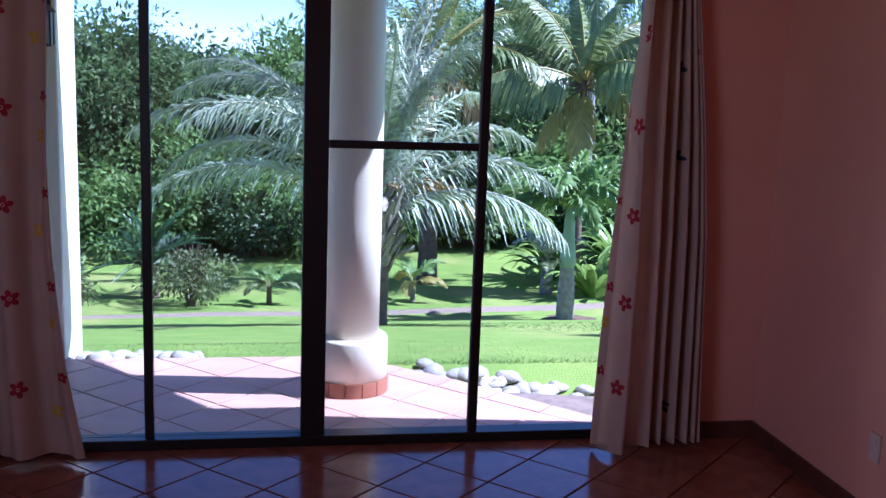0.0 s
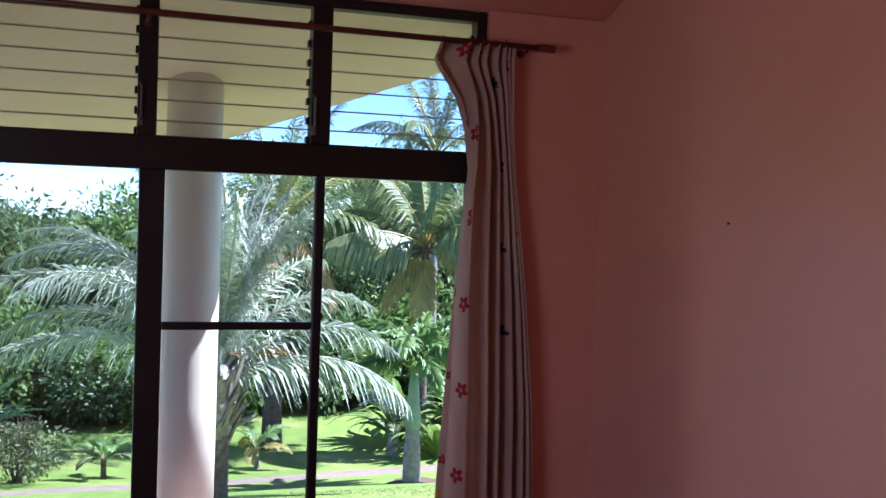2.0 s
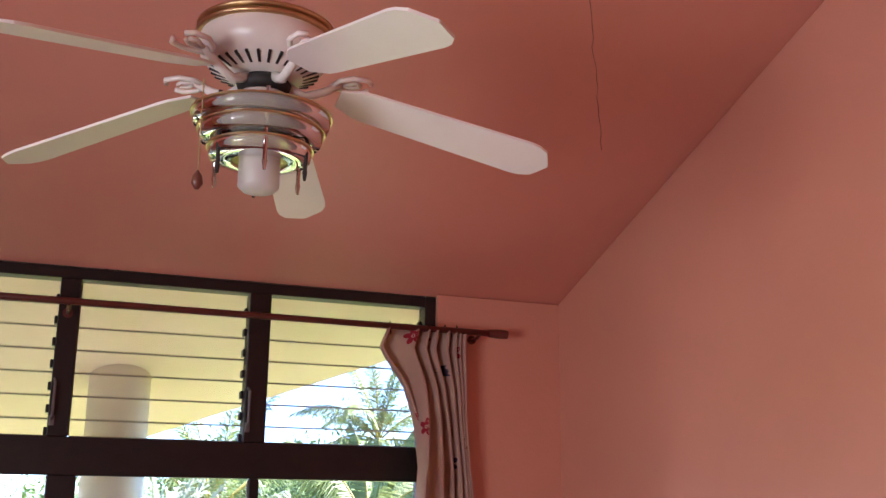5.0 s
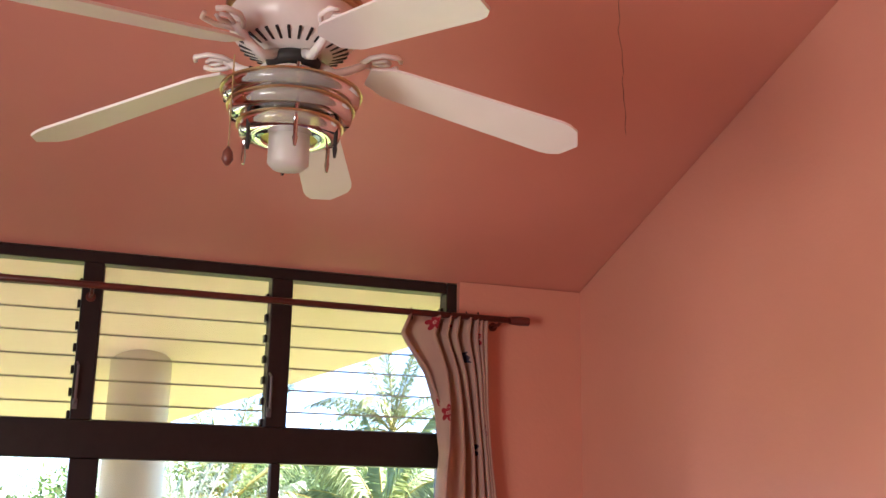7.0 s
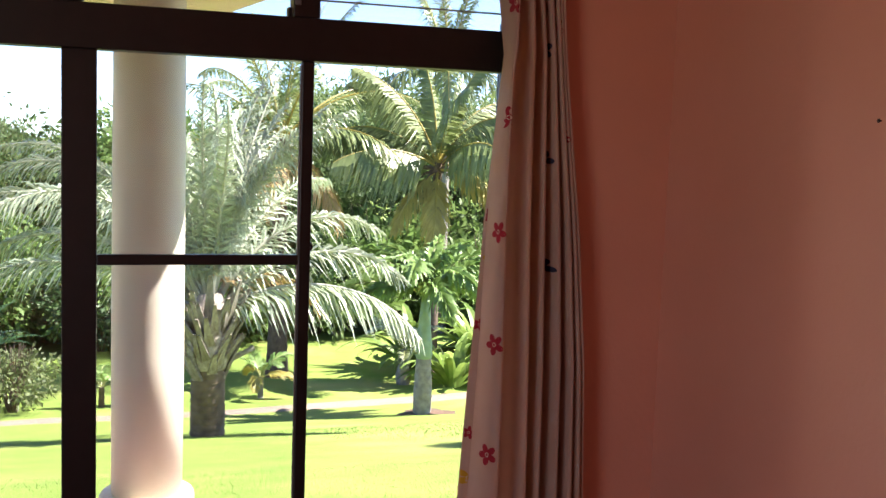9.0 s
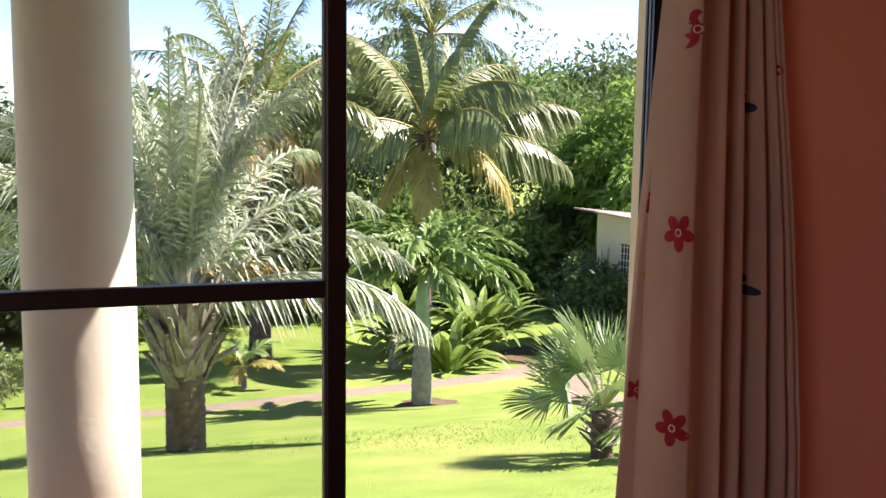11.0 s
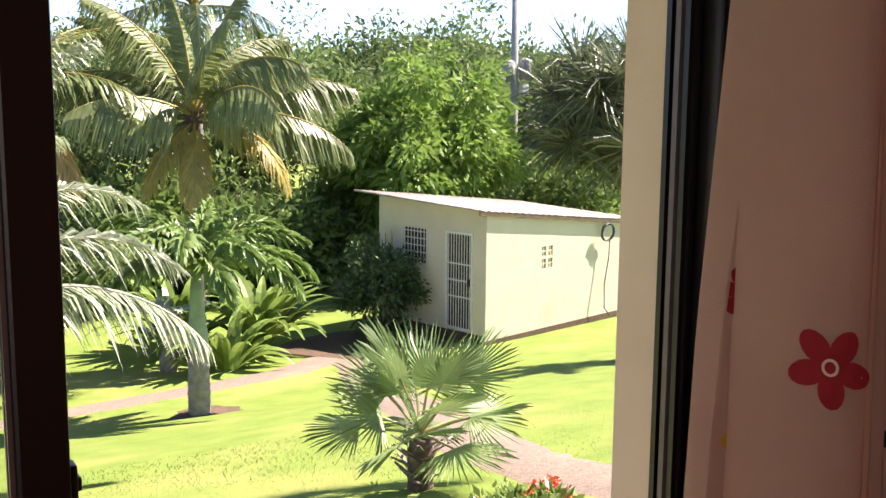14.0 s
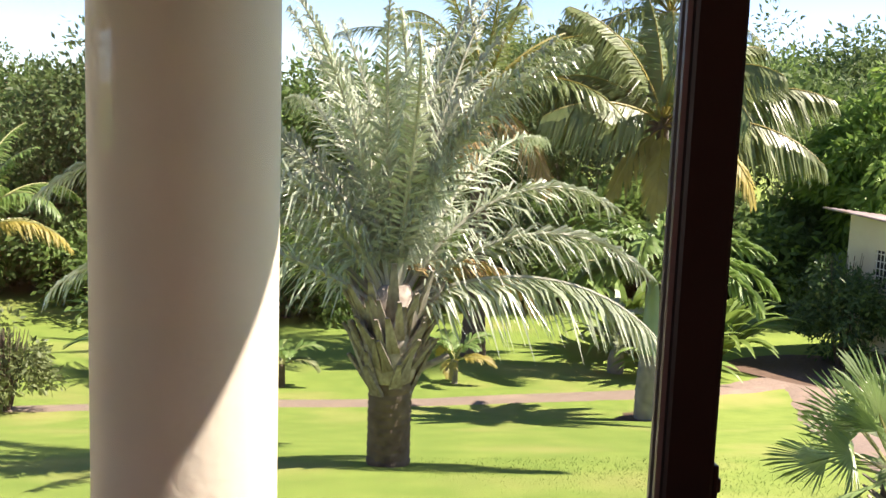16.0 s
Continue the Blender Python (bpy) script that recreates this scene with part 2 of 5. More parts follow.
# ---- geometry helpers ----
class Geo:
    """Vertices and faces gathered for one mesh, with a material slot for each face."""

    def __init__(self):
        self.v, self.f, self.s = [], [], []

    def add(self, verts, faces, slot=0):
        k = len(self.v)
        self.v.extend(verts)
        self.f.extend(tuple(i + k for i in f) for f in faces)
        self.s.extend([slot] * len(faces))
        return self

    def box(self, x0, y0, z0, x1, y1, z1, bevel=0.0, slot=0):
        if not bevel:
            vs = [(x, y, z) for z in (z0, z1) for y in (y0, y1) for x in (x0, x1)]
            return self.add(vs, [(0, 2, 3, 1), (4, 5, 7, 6), (0, 1, 5, 4), (2, 6, 7, 3), (0, 4, 6, 2), (1, 3, 7, 5)], slot)
        bm = bmesh.new()
        bmesh.ops.create_cube(bm, size=1)
        for v in bm.verts:
            v.co = Vector((x0 + (v.co.x + 0.5) * (x1 - x0), y0 + (v.co.y + 0.5) * (y1 - y0), z0 + (v.co.z + 0.5) * (z1 - z0)))
        bmesh.ops.bevel(bm, geom=bm.edges[:], offset=bevel, segments=2, affect="EDGES", profile=0.5)
        bm.verts.index_update()
        self.add([v.co[:] for v in bm.verts], [tuple(v.index for v in f.verts) for f in bm.faces], slot)
        bm.free()
        return self

    def lathe(self, profile, n=24, at=(0, 0, 0), slot=0, turn=None):
        vs, fs = [], []
        for r, z in profile:
            for k in range(n):
                a = 2 * math.pi * k / n
                p = Vector((r * math.cos(a), r * math.sin(a), z))
                vs.append(((turn @ p) if turn else p) + Vector(at))
        for i in range(len(profile) - 1):
            for k in range(n):
                fs.append((i * n + k, i * n + (k + 1) % n, (i + 1) * n + (k + 1) % n, (i + 1) * n + k))
        fs.append(tuple(range(n))[::-1])
        fs.append(tuple((len(profile) - 1) * n + k for k in range(n)))
        return self.add([tuple(v) for v in vs], fs, slot)

    def tube(self, pts, radii, n=6, slot=0):
        pts = [Vector(p) for p in pts]
        vs, fs = [], []
        for i, p in enumerate(pts):
            d = (pts[min(i + 1, len(pts) - 1)] - pts[max(i - 1, 0)]).normalized()
            side = d.cross(Vector((0, 0, 1)) if abs(d.z) < 0.95 else Vector((1, 0, 0))).normalized()
            up = side.cross(d)
            r = radii[i] if hasattr(radii, "__len__") else radii
            for k in range(n):
                a = 2 * math.pi * k / n
                vs.append(tuple(p + (side * math.cos(a) + up * math.sin(a)) * r))
        for i in range(len(pts) - 1):
            for k in range(n):
                fs.append((i * n + k, i * n + (k + 1) % n, (i + 1) * n + (k + 1) % n, (i + 1) * n + k))
        fs.append(tuple(range(n))[::-1])
        fs.append(tuple((len(pts) - 1) * n + k for k in range(n)))
        return self.add(vs, fs, slot)

    def prism(self, poly, z0, z1, slot=0):
        n = len(poly)
        vs = [(x, y, z0) for x, y in poly] + [(x, y, z1) for x, y in poly]
        fs = [tuple(range(n))[::-1], tuple(range(n, 2 * n))] + [(i, (i + 1) % n, n + (i + 1) % n, n + i) for i in range(n)]
        return self.add(vs, fs, slot)

    def mesh(self, name, mats, smooth=False):
        me = bpy.data.meshes.new(name)
        me.from_pydata([tuple(v) for v in self.v], [], self.f)
        for m in mats if isinstance(mats, (list, tuple)) else [mats]:
            me.materials.append(m)
        me.polygons.foreach_set("material_index", self.s)
        if smooth:
            me.polygons.foreach_set("use_smooth", [True] * len(me.polygons))
        me.update()
        return me


def part(name, geo, mats, parent=None, label="", smooth=False, m=None):
    """One mesh object, under its thing where parent is given. geo may be a Geo or a finished mesh."""
    ob = new(name, geo if isinstance(geo, bpy.types.Mesh) else geo.mesh(name, mats, smooth))
    if parent is not None:
        ob.parent = parent
    if m is not None:
        ob.matrix_basis = m
    return tagged(ob, label) if label else ob


def thing(name, at, label, category, group="", kind=""):
    ob = new(name)
    ob.location = at
    return tagged(ob, label, category, group, kind)


def structure(name, geo, mats, label, category, smooth=False):
    return tagged(part(name, geo, mats, None, "", smooth), label, category, "", "structure")


def ground_z(x, y):
    """Height of the garden: it falls away from the terrace and levels out under the trees."""
    z = float(np.interp(y, GROUND_Y, GROUND_Z))
    return z + 0.05 * noise.noise((x * 0.25, y * 0.25, 0.3)) * min(1.0, max(0.0, (y - 1.6) / 3))


GROUND_Y = [1.5, 3.0, 4.4, 6.0, 8.0, 10.5, 13.4, 15.2, 17.0, 19.7, 26.0, 60.0]
GROUND_Z = [-0.06, -0.36, -0.75, -1.12, -1.52, -2.15, -2.90, -3.20, -3.42, -3.58, -3.75, -4.4]
def ceiling_z(y):
    return 2.875 - 0.35 * (y + 0.03)


# ---- room ----
X0, X1, YB = -2.7, 2.1, -6.6
g = Geo().box(X0 - 0.2, YB - 0.2, -0.3, X1 + 0.2, 0.02, -0.012)
floor = structure("floor", g, GROUT, "terracotta tiled bedroom floor with pale joints", "floor")
g = Geo()
g.add([(X1, YB, -0.3), (X1, 0.20, -0.3), (X1, 0.20, 2.79), (X1, -4.6, ceiling_z(-4.6)), (X1, YB, ceiling_z(-4.6)),
       (X1 + 0.2, YB, -0.3), (X1 + 0.2, 0.20, -0.3), (X1 + 0.2, 0.20, 2.79), (X1 + 0.2, -4.6, ceiling_z(-4.6)), (X1 + 0.2, YB, ceiling_z(-4.6))],
      [(0, 1, 2, 3, 4), (9, 8, 7, 6, 5), (0, 5, 6, 1), (1, 6, 7, 2), (2, 7, 8, 3), (3, 8, 9, 4), (4, 9, 5, 0)])
structure("wall_east", g, SALMON, "plain salmon painted plaster wall with soft sheen", "wall")
# wall out of view; its window opening is assumed, made for the added lamp
g = Geo().box(X0 - 0.2, YB, -0.3, X0, -5.3, 4.5).box(X0 - 0.2, -5.3, -0.3, X0, -3.3, 0.82).box(X0 - 0.2, -5.3, 2.28, X0, -3.3, 4.5)
g.box(X0 - 0.2, -3.3, -0.3, X0, -2.0, ceiling_z(-2.0))
g.box(X0 - 0.2, -2.0, -0.3, X0, 0.20, 2.78)
g.add([(X0, -2.0, 2.78), (X0, 0.20, 2.78), (X0, -2.0, ceiling_z(-2.0) + 0.02), (X0 - 0.2, -2.0, 2.78), (X0 - 0.2, 0.20, 2.78), (X0 - 0.2, -2.0, ceiling_z(-2.0) + 0.02)],
      [(0, 2, 1), (3, 4, 5), (1, 2, 5, 4), (0, 3, 5, 2)])
structure("wall_west", g, SALMON, "plain salmon painted plaster wall with an assumed, unseen window opening", "wall")
g = Geo().box(X0 - 0.2, YB - 0.2, -0.3, -1.07, YB, 4.6).box(-0.95, YB - 0.2, -0.3, X1 + 0.2, YB, 4.6)
g.box(-1.07, YB - 0.2, -0.3, -0.95, YB, 1.22).box(-1.07, YB - 0.2, 2.07, -0.95, YB, 4.6)
structure("wall_south", g, SALMON, "plain salmon painted back wall with a slit window", "wall")
slit = tagged(new("window_1"), "narrow slit window with dark louvre bars in the back wall", "window", "", "structure")
for k in range(8):
    part("louvre_bar", Geo().box(-1.07, YB - 0.12, 1.22 + 0.106 * k + 0.09, -0.95, YB - 0.09, 1.22 + 0.106 * k + 0.104), BLACK_METAL, slit)
g = Geo().box(X0, -0.03, 0, -1.5, 0.0, 2.868).box(1.5, -0.03, 0, X1, 0.0, 2.868).box(X0, 0.0, 0, -1.5, 0.085, 2.845).box(1.5, 0.0, 0, X1, 0.085, 2.845)
structure("wall_north", g, SALMON, "salmon plaster piers beside the glazed door", "wall")
g = Geo().box(X0, 0.085, -0.3, -1.485, 0.20, 2.83).box(1.485, 0.085, -0.3, X1, 0.20, 2.83)
structure("wall_exterior", g, CREAM, "cream plaster outer face and door reveal", "wall")
# sloping ceiling: one thick slab over the room
g = Geo()
ys = [0.0, -4.6, YB - 0.2]
zs = [ceiling_z(0.0), ceiling_z(-4.6), ceiling_z(-4.6)]
vs = []
for x in (X0 - 0.2, X1 + 0.2):
    vs += [(x, ys[i], zs[i]) for i in range(3)] + [(x, ys[i], zs[i] + 0.18) for i in range(3)]
g.add(vs, [(0, 1, 7, 6), (1, 2, 8, 7), (3, 9, 10, 4), (4, 10, 11, 5), (0, 6, 9, 3), (2, 5, 11, 8), (0, 3, 4, 1), (1, 4, 5, 2), (6, 7, 10, 9), (7, 8, 11, 10)])
ceiling = structure("ceiling", g, SALMON_CEIL, "sloping salmon painted ceiling with a hairline crack", "ceiling")
# hairline crack in the ceiling paint
rng = random.Random(5)
pts = []
for i in range(18):
    y = -1.80 + 0.042 * i
    pts.append((1.30 + 0.0264 * i + rng.uniform(-0.006, 0.006), y, ceiling_z(y) - 0.0005))
part("crack", Geo().tube(pts, [0.0005 + 0.0007 * rng.random() for _ in pts], 4), DARK, ceiling)

# skirting tiles
g = Geo().box(X1 - 0.014, -4.5, 0.0, X1, -0.03, 0.085, 0.003).box(1.52, -0.044, 0.0, X1 - 0.014, -0.03, 0.085, 0.003)
g.box(X0, -4.5, 0.0, X0 + 0.014, -0.03, 0.085, 0.003).box(X0 + 0.014, -0.044, 0.0, -1.52, -0.03, 0.085, 0.003)
structure("baseboard", g, SKIRT, "dark red tile skirting along the walls", "baseboard")


# ---- glazed door with louvred transoms ----
door = tagged(new("door_1"), "dark bronze aluminium sliding glass door with louvred transom", "sliding door", "", "structure")
FY0, FY1 = 0.0, 0.085


def bar(name, x0, x1, z0, z1, y0=FY0, y1=FY1, label=""):
    return part(name, Geo().box(x0, y0, z0, x1, y1, z1, 0.004), BLACK_METAL, door, label)


bar("jamb", 1.45, 1.5, 0.0, 2.87)
bar("jamb", -1.5, -1.45, 0.0, 2.87)
bar("head_rail", -1.45, 1.45, 2.815, 2.868)
bar("transom_rail", -1.45, 1.45, 2.05, 2.195, -0.005, 0.09)
bar("sill_track", -1.45, 1.45, 0.0, 0.048, -0.005, 0.09)
for xa, xb in ((-0.835, -0.745), (-0.085, -0.008), (0.667, 0.757)):
    bar("mullion", xa, xb, 2.195, 2.815)
    part("weather_seal", Geo().box(xb, 0.03, 2.2, xb + 0.006, 0.05, 2.81), SEAL, door)
# fixed and sliding leaves
bar("meeting_stile", -0.07, 0.038, 0.048, 2.05, 0.0, 0.085)
bar("stile", -0.752, -0.712, 0.048, 2.05, 0.02, 0.07)
st = bar("stile", 0.70, 0.742, 0.048, 2.05, 0.0, 0.032)
# seal lines on the stile, their lighter grey also painting the groove highlights
part("weather_seal", Geo().box(0.696, 0.004, 0.06, 0.70, 0.009, 2.04), SEAL, door)
part("weather_seal", Geo().box(0.696, 0.016, 0.06, 0.70, 0.021, 2.04), SEAL, door)
part("latch", Geo().box(0.742, 0.006, 1.40, 0.748, 0.026, 1.432, 0.002).box(0.746, 0.010, 1.408, 0.752, 0.022, 1.42, 0.002), BLACK_METAL, door)
bar("mid_rail", 0.038, 0.70, 1.352, 1.387, 0.002, 0.030)
bar("stile", 1.437, 1.45, 0.048, 2.05, 0.03, 0.075)
for k in range(3):
    part("track_groove", Geo().box(1.431, 0.032 + 0.015 * k, 0.05, 1.437, 0.040 + 0.015 * k, 2.05), SEAL if k == 1 else BLACK_METAL, door)
for xa, xb, z0, z1, yy in ((-1.45, -0.752, 0.048, 2.05, 0.045), (-0.712, -0.07, 0.048, 2.05, 0.045), (0.038, 0.70, 0.048, 1.352, 0.014), (0.038, 0.70, 1.387, 2.05, 0.014)):
    p = part("pane", Geo().box(xa, yy, z0, xb, yy + 0.005, z1), GLASS, door, "clear glass pane")
    p.visible_shadow = False
# louvre slats in each transom light
for xa, xb in ((-1.45, -0.835), (-0.745, -0.085), (-0.002, 0.667), (0.763, 1.45)):
    for k in range(7):
        z = max(2.263 + 0.0912 * (k - 1), 2.198)
        slat = Geo()
        y0, y1, h = 0.072, 0.052, 0.098 if k else 0.072
        slat.add([(xa, y0, z), (xb, y0, z), (xb, y1, z + h), (xa, y1, z + h), (xa, y0 + 0.005, z), (xb, y0 + 0.005, z), (xb, y1 + 0.005, z + h), (xa, y1 + 0.005, z + h)],
                 [(0, 1, 2, 3), (7, 6, 5, 4)], 0)
        slat.add([(xa, y0 - 0.0005, z - 0.001), (xb, y0 - 0.0005, z - 0.001), (xb, y0 + 0.0055, z - 0.001), (xa, y0 + 0.0055, z - 0.001),
                  (xa, y0 - 0.0005, z + 0.005), (xb, y0 - 0.0005, z + 0.005), (xb, y0 + 0.0055, z + 0.005), (xa, y0 + 0.0055, z + 0.005)],
                 [(0, 3, 2, 1), (4, 5, 6, 7), (0, 1, 5, 4), (2, 3, 7, 6)], 1)
        s = part("louvre_slat", slat, [LOUVRE_GLASS, GLASS_EDGE], door)
        s.visible_shadow = False
    for k in range(7):
        part("louvre_clip", Geo().box(xb - 0.012, 0.045, 2.20 + 0.0875 * k, xb, 0.085, 2.232 + 0.0875 * k, 0.003), BLACK_METAL, door)
    part("louvre_lever", Geo().tube([(xb + 0.012, 0.0, 2.25), (xb + 0.014, -0.022, 2.27), (xb + 0.014, -0.024, 2.40), (xb + 0.010, 0.0, 2.415)], 0.006, 6)
         .box(xb + 0.004, -0.008, 2.235, xb + 0.024, 0.006, 2.275, 0.003), SEAL, door)


# ---- curtains ----
# one broad soft fold by the free edge, then ever closer pleats
FOLD_U = [0.0, 0.03, 0.17, 0.36, 0.52, 0.64, 0.75, 0.84, 0.92, 1.0]
FOLD_P = [-0.2, 0.0, 1.0, 2.0, 4.0, 6.0, 8.0, 10.0, 12.0, 14.0]


def curtain(name, edges, flowers, belly, label, seed):
    """A hanging pleated curtain. edges: height, inner x, outer x, fold depth. flowers: u, height, size, kind."""
    th = thing(name, ((edges[-1][1] + edges[-1][2]) / 2, -0.13, edges[-1][0]), label, "curtain", "pair of curtains")
    zs_ = [e[0] for e in edges][::-1]
    col = [[e[k] for e in edges][::-1] for k in (1, 2, 3)]
    rr = random.Random(seed)
    ph = [rr.uniform(0, 6.28) for _ in range(8)]

    def surf(u, z):
        a, b, d = (float(np.interp(z, zs_, c)) for c in col)
        w = u + 0.03 * math.sin(2 * math.pi * u * 2.3 + ph[0] + z * 0.35) + 0.012 * math.sin(z * 2.1 + 9 * u + ph[1])
        x = a + (b - a) * w
        p_ = math.pi * float(np.interp(u + 0.012 * math.sin(z * 1.7 + ph[3]), FOLD_U, FOLD_P))
        f = math.cos(p_)
        f2 = math.cos(2.1 * p_ + ph[4] + z * 0.4)
        d *= 0.95 + 0.05 * min(1.0, max(0.0, (u - 0.30) / 0.25))
        y = -0.055 - d * (0.42 + 0.30 * f + 0.10 * f2 * (0.4 + 0.6 * (2.7 - z) / 2.7))
        x += 0.008 * math.sin(p_ + 1.2)
        bulge = belly * math.exp(-((u - 0.36) / 0.15) ** 2) * min(1.0, max(0.0, (2.55 - z) / 0.5))
        x, y = x - 0.9 * bulge, y - bulge
        return Vector((x, y, z))

    top, low = edges[0][0], edges[-1][0]
    nu, nv = 150, 64
    gg = Geo()
    base = Vector(th.location)
    vs_ = [surf(i / nu, low + (top - low) * j / nv) - base for j in range(nv + 1) for i in range(nu + 1)]
    gg.add(vs_, [(j * (nu + 1) + i, j * (nu + 1) + i + 1, (j + 1) * (nu + 1) + i + 1, (j + 1) * (nu + 1) + i) for j in range(nv) for i in range(nu)])
    cloth = part("cloth", gg, CLOTH, th, "", True)
    sol = cloth.modifiers.new("thickness", "SOLIDIFY")
    sol.thickness, sol.offset = 0.0016, 1.0
    # hem band and gathered heading
    hem = Geo()
    n2 = 150
    hv = []
    for j, z in enumerate((low + 0.0, low + 0.006, low + 0.07)):
        for i in range(n2 + 1):
            p = surf(i / n2, z) - base
            hv.append((p.x, p.y - (0.003 if j < 2 else 0.0025), p.z))
    hem.add(hv, [(j * (n2 + 1) + i, j * (n2 + 1) + i + 1, (j + 1) * (n2 + 1) + i + 1, (j + 1) * (n2 + 1) + i) for j in range(2) for i in range(n2)])
    part("hem", hem, CLOTH, th, "", True)
    for k in range(9):
        u = (k + 0.5) / 9
        p = surf(u, top) - base
        part("curtain_hook", Geo().tube([(p.x, p.y, p.z - 0.03), (p.x, p.y, p.z + 0.012), (p.x, p.y + 0.012, p.z + 0.028), (p.x, p.y + 0.024, p.z + 0.014)], 0.0025, 5), BLACK_METAL, th)
    # printed flowers lie on the folds
    for u0, z0, size, kind in flowers:
        gf = Geo()
        arc = max((surf(u0 + 0.02, z0) - surf(u0 - 0.02, z0)).length / 0.04, 0.3)

        def lay(poly, slot, lift):
            out = []
            for du, dz in poly:
                z = min(max(z0 + dz, low + 0.01), top - 0.01)
                u = min(max(u0 + du / arc, 0.004), 0.996)
                e = 1e-3
                p = surf(u, z)
                nrm = (surf(u + e, z) - surf(u - e, z)).cross(surf(u, z + e) - surf(u, z - e))
                nrm = nrm.normalized()
                if nrm.y > 0:
                    nrm = -nrm
                out.append(p + nrm * lift - base)
            n_ = len(poly)
            gf.add(out, [(0, i, i % (n_ - 1) + 1) for i in range(1, n_)], slot)

        turn = rr.uniform(0, 1.2)
        petals = 5 if kind != "leafy" else 4
        for q in range(petals):
            a = turn + 2 * math.pi * q / petals
            cx, cz, r = math.cos(a) * size * 0.58, math.sin(a) * size * 0.58, size * 0.40
            ring = [(cx, cz)]
            for i in range(14):
                t_ = 2 * math.pi * i / 14
                ex, ez = math.cos(t_) * r * 1.15, math.sin(t_) * r * 0.8
                ring.append((cx + ex * math.cos(a) - ez * math.sin(a), cz + ex * math.sin(a) + ez * math.cos(a)))
            lay(ring, 0, 0.0024 + 0.0002 * q)
        lay([(0, 0)] + [(math.cos(i * 0.4488) * size * 0.30, math.sin(i * 0.4488) * size * 0.30) for i in range(14)], 0, 0.0036)
        lay([(0, 0)] + [(math.cos(i * 0.4488) * size * 0.20, math.sin(i * 0.4488) * size * 0.22) for i in range(14)], 1, 0.0040)
        lay([(0, 0)] + [(math.cos(i * 0.4488) * size * 0.13, math.sin(i * 0.4488) * size * 0.15) for i in range(14)], 0, 0.0044)
        mats = {"red": CLOTH_RED, "big": CLOTH_RED, "blue": CLOTH_BLUE, "leafy": CLOTH_YELLOW}[kind]
        part("printed_flower", gf, [mats, CLOTH_CREAM if kind != "blue" else CLOTH_BLUE], th)
    return th


RIGHT_EDGES = [(2.69, 1.22, 1.60, 0.12), (2.60, 1.18, 1.60, 0.12), (2.45, 1.30, 1.60, 0.12), (2.30, 1.36, 1.60, 0.12), (2.10, 1.39, 1.62, 0.11),
               (1.95, 1.37, 1.64, 0.11), (1.5, 1.315, 1.69, 0.13), (1.0, 1.28, 1.73, 0.14), (0.5, 1.25, 1.75, 0.15), (0.03, 1.23, 1.77, 0.15)]
fl = []
rf = random.Random(11)
for row in range(7):
    z = 0.335 + row * 0.387
    fl.append((0.335 + rf.uniform(-0.01, 0.01), z, 0.037, "red"))
    fl.append((0.04, z + 0.05, 0.024, "red"))
    fl.append((0.56, z + rf.uniform(-0.03, 0.03), 0.028, "red"))
    fl.append((0.70 + rf.uniform(-0.02, 0.02), z - 0.14, 0.034, "blue"))
    fl.append((0.88 + rf.uniform(-0.02, 0.02), z - 0.06, 0.036, "red"))
    fl.append((0.07 if row % 2 else 0.13, z - 0.11, 0.032, "leafy"))
fl = [q for q in fl if q[1] > 0.08]
curtain("curtain", RIGHT_EDGES, fl, 0.125, "beige curtain printed with red flowers, drawn aside on a rod", 3)
LEFT_EDGES = [(2.69, -1.06, -1.60, 0.05), (2.4, -1.07, -1.60, 0.07), (1.91, -1.08, -1.62, 0.09), (1.3, -1.085, -1.66, 0.11), (0.9, -1.07, -1.68, 0.11), (0.45, -1.03, -1.70, 0.12), (0.03, -0.96, -1.74, 0.13)]
curtain("curtain", LEFT_EDGES, fl, 0.0, "beige floral curtain gathered beside the glazed door", 8)
rod = thing("curtain_rod", (0, -0.13, 2.705), "reddish-brown wooden curtain rod on brackets", "curtain rod")
part("pole", Geo().tube([(-1.85, 0, 0), (1.72, 0, -0.012)], 0.014, 12), ROD_WOOD, rod, "", True)
for sx, ex in ((1.70, 1.79), (-1.84, -1.92)):
    part("finial", Geo().tube([(sx, 0, -0.012), (sx * 0.5 + ex * 0.5, 0, -0.012), (ex, 0, -0.012)], [0.017, 0.021, 0.019], 12), ROD_WOOD, rod)
for x in (-0.05, -1.72, 1.66):
    part("bracket", Geo().tube([(x, 0, -0.016), (x, 0.03, -0.03), (x, 0.10 if x > 1 or x < -1 else 0.135, -0.03)], 0.008, 8)
         .lathe([(0.0, -0.006), (0.02, -0.006), (0.02, 0.004), (0.0, 0.004)], 12, (x, 0.098 if x > 1 or x < -1 else 0.133, -0.03), turn=Euler((radians(90), 0, 0)).to_matrix()), ROD_WOOD, rod)

# small marks on the wall
for yy, zz, nm in ((-1.17, 1.892, "nail"), (-2.11, 1.52, "nail")):
    nl = thing(nm, (X1, yy, zz), "small dark nail sticking out of the salmon wall", "nail", "nails in the wall")
    part("shank", Geo().lathe([(0.0025, -0.01), (0.0025, 0.008)], 8, turn=Euler((0, radians(-90), 0)).to_matrix()), DARK, nl)
    part("head", Geo().lathe([(0.001, 0.007), (0.006, 0.007), (0.006, 0.009), (0.002, 0.010)], 10, turn=Euler((0, radians(-90), 0)).to_matrix()), DARK, nl)
sock = thing("wall_socket", (X1, -1.03, 0.33), "ivory wall socket plate low on the salmon wall", "socket")
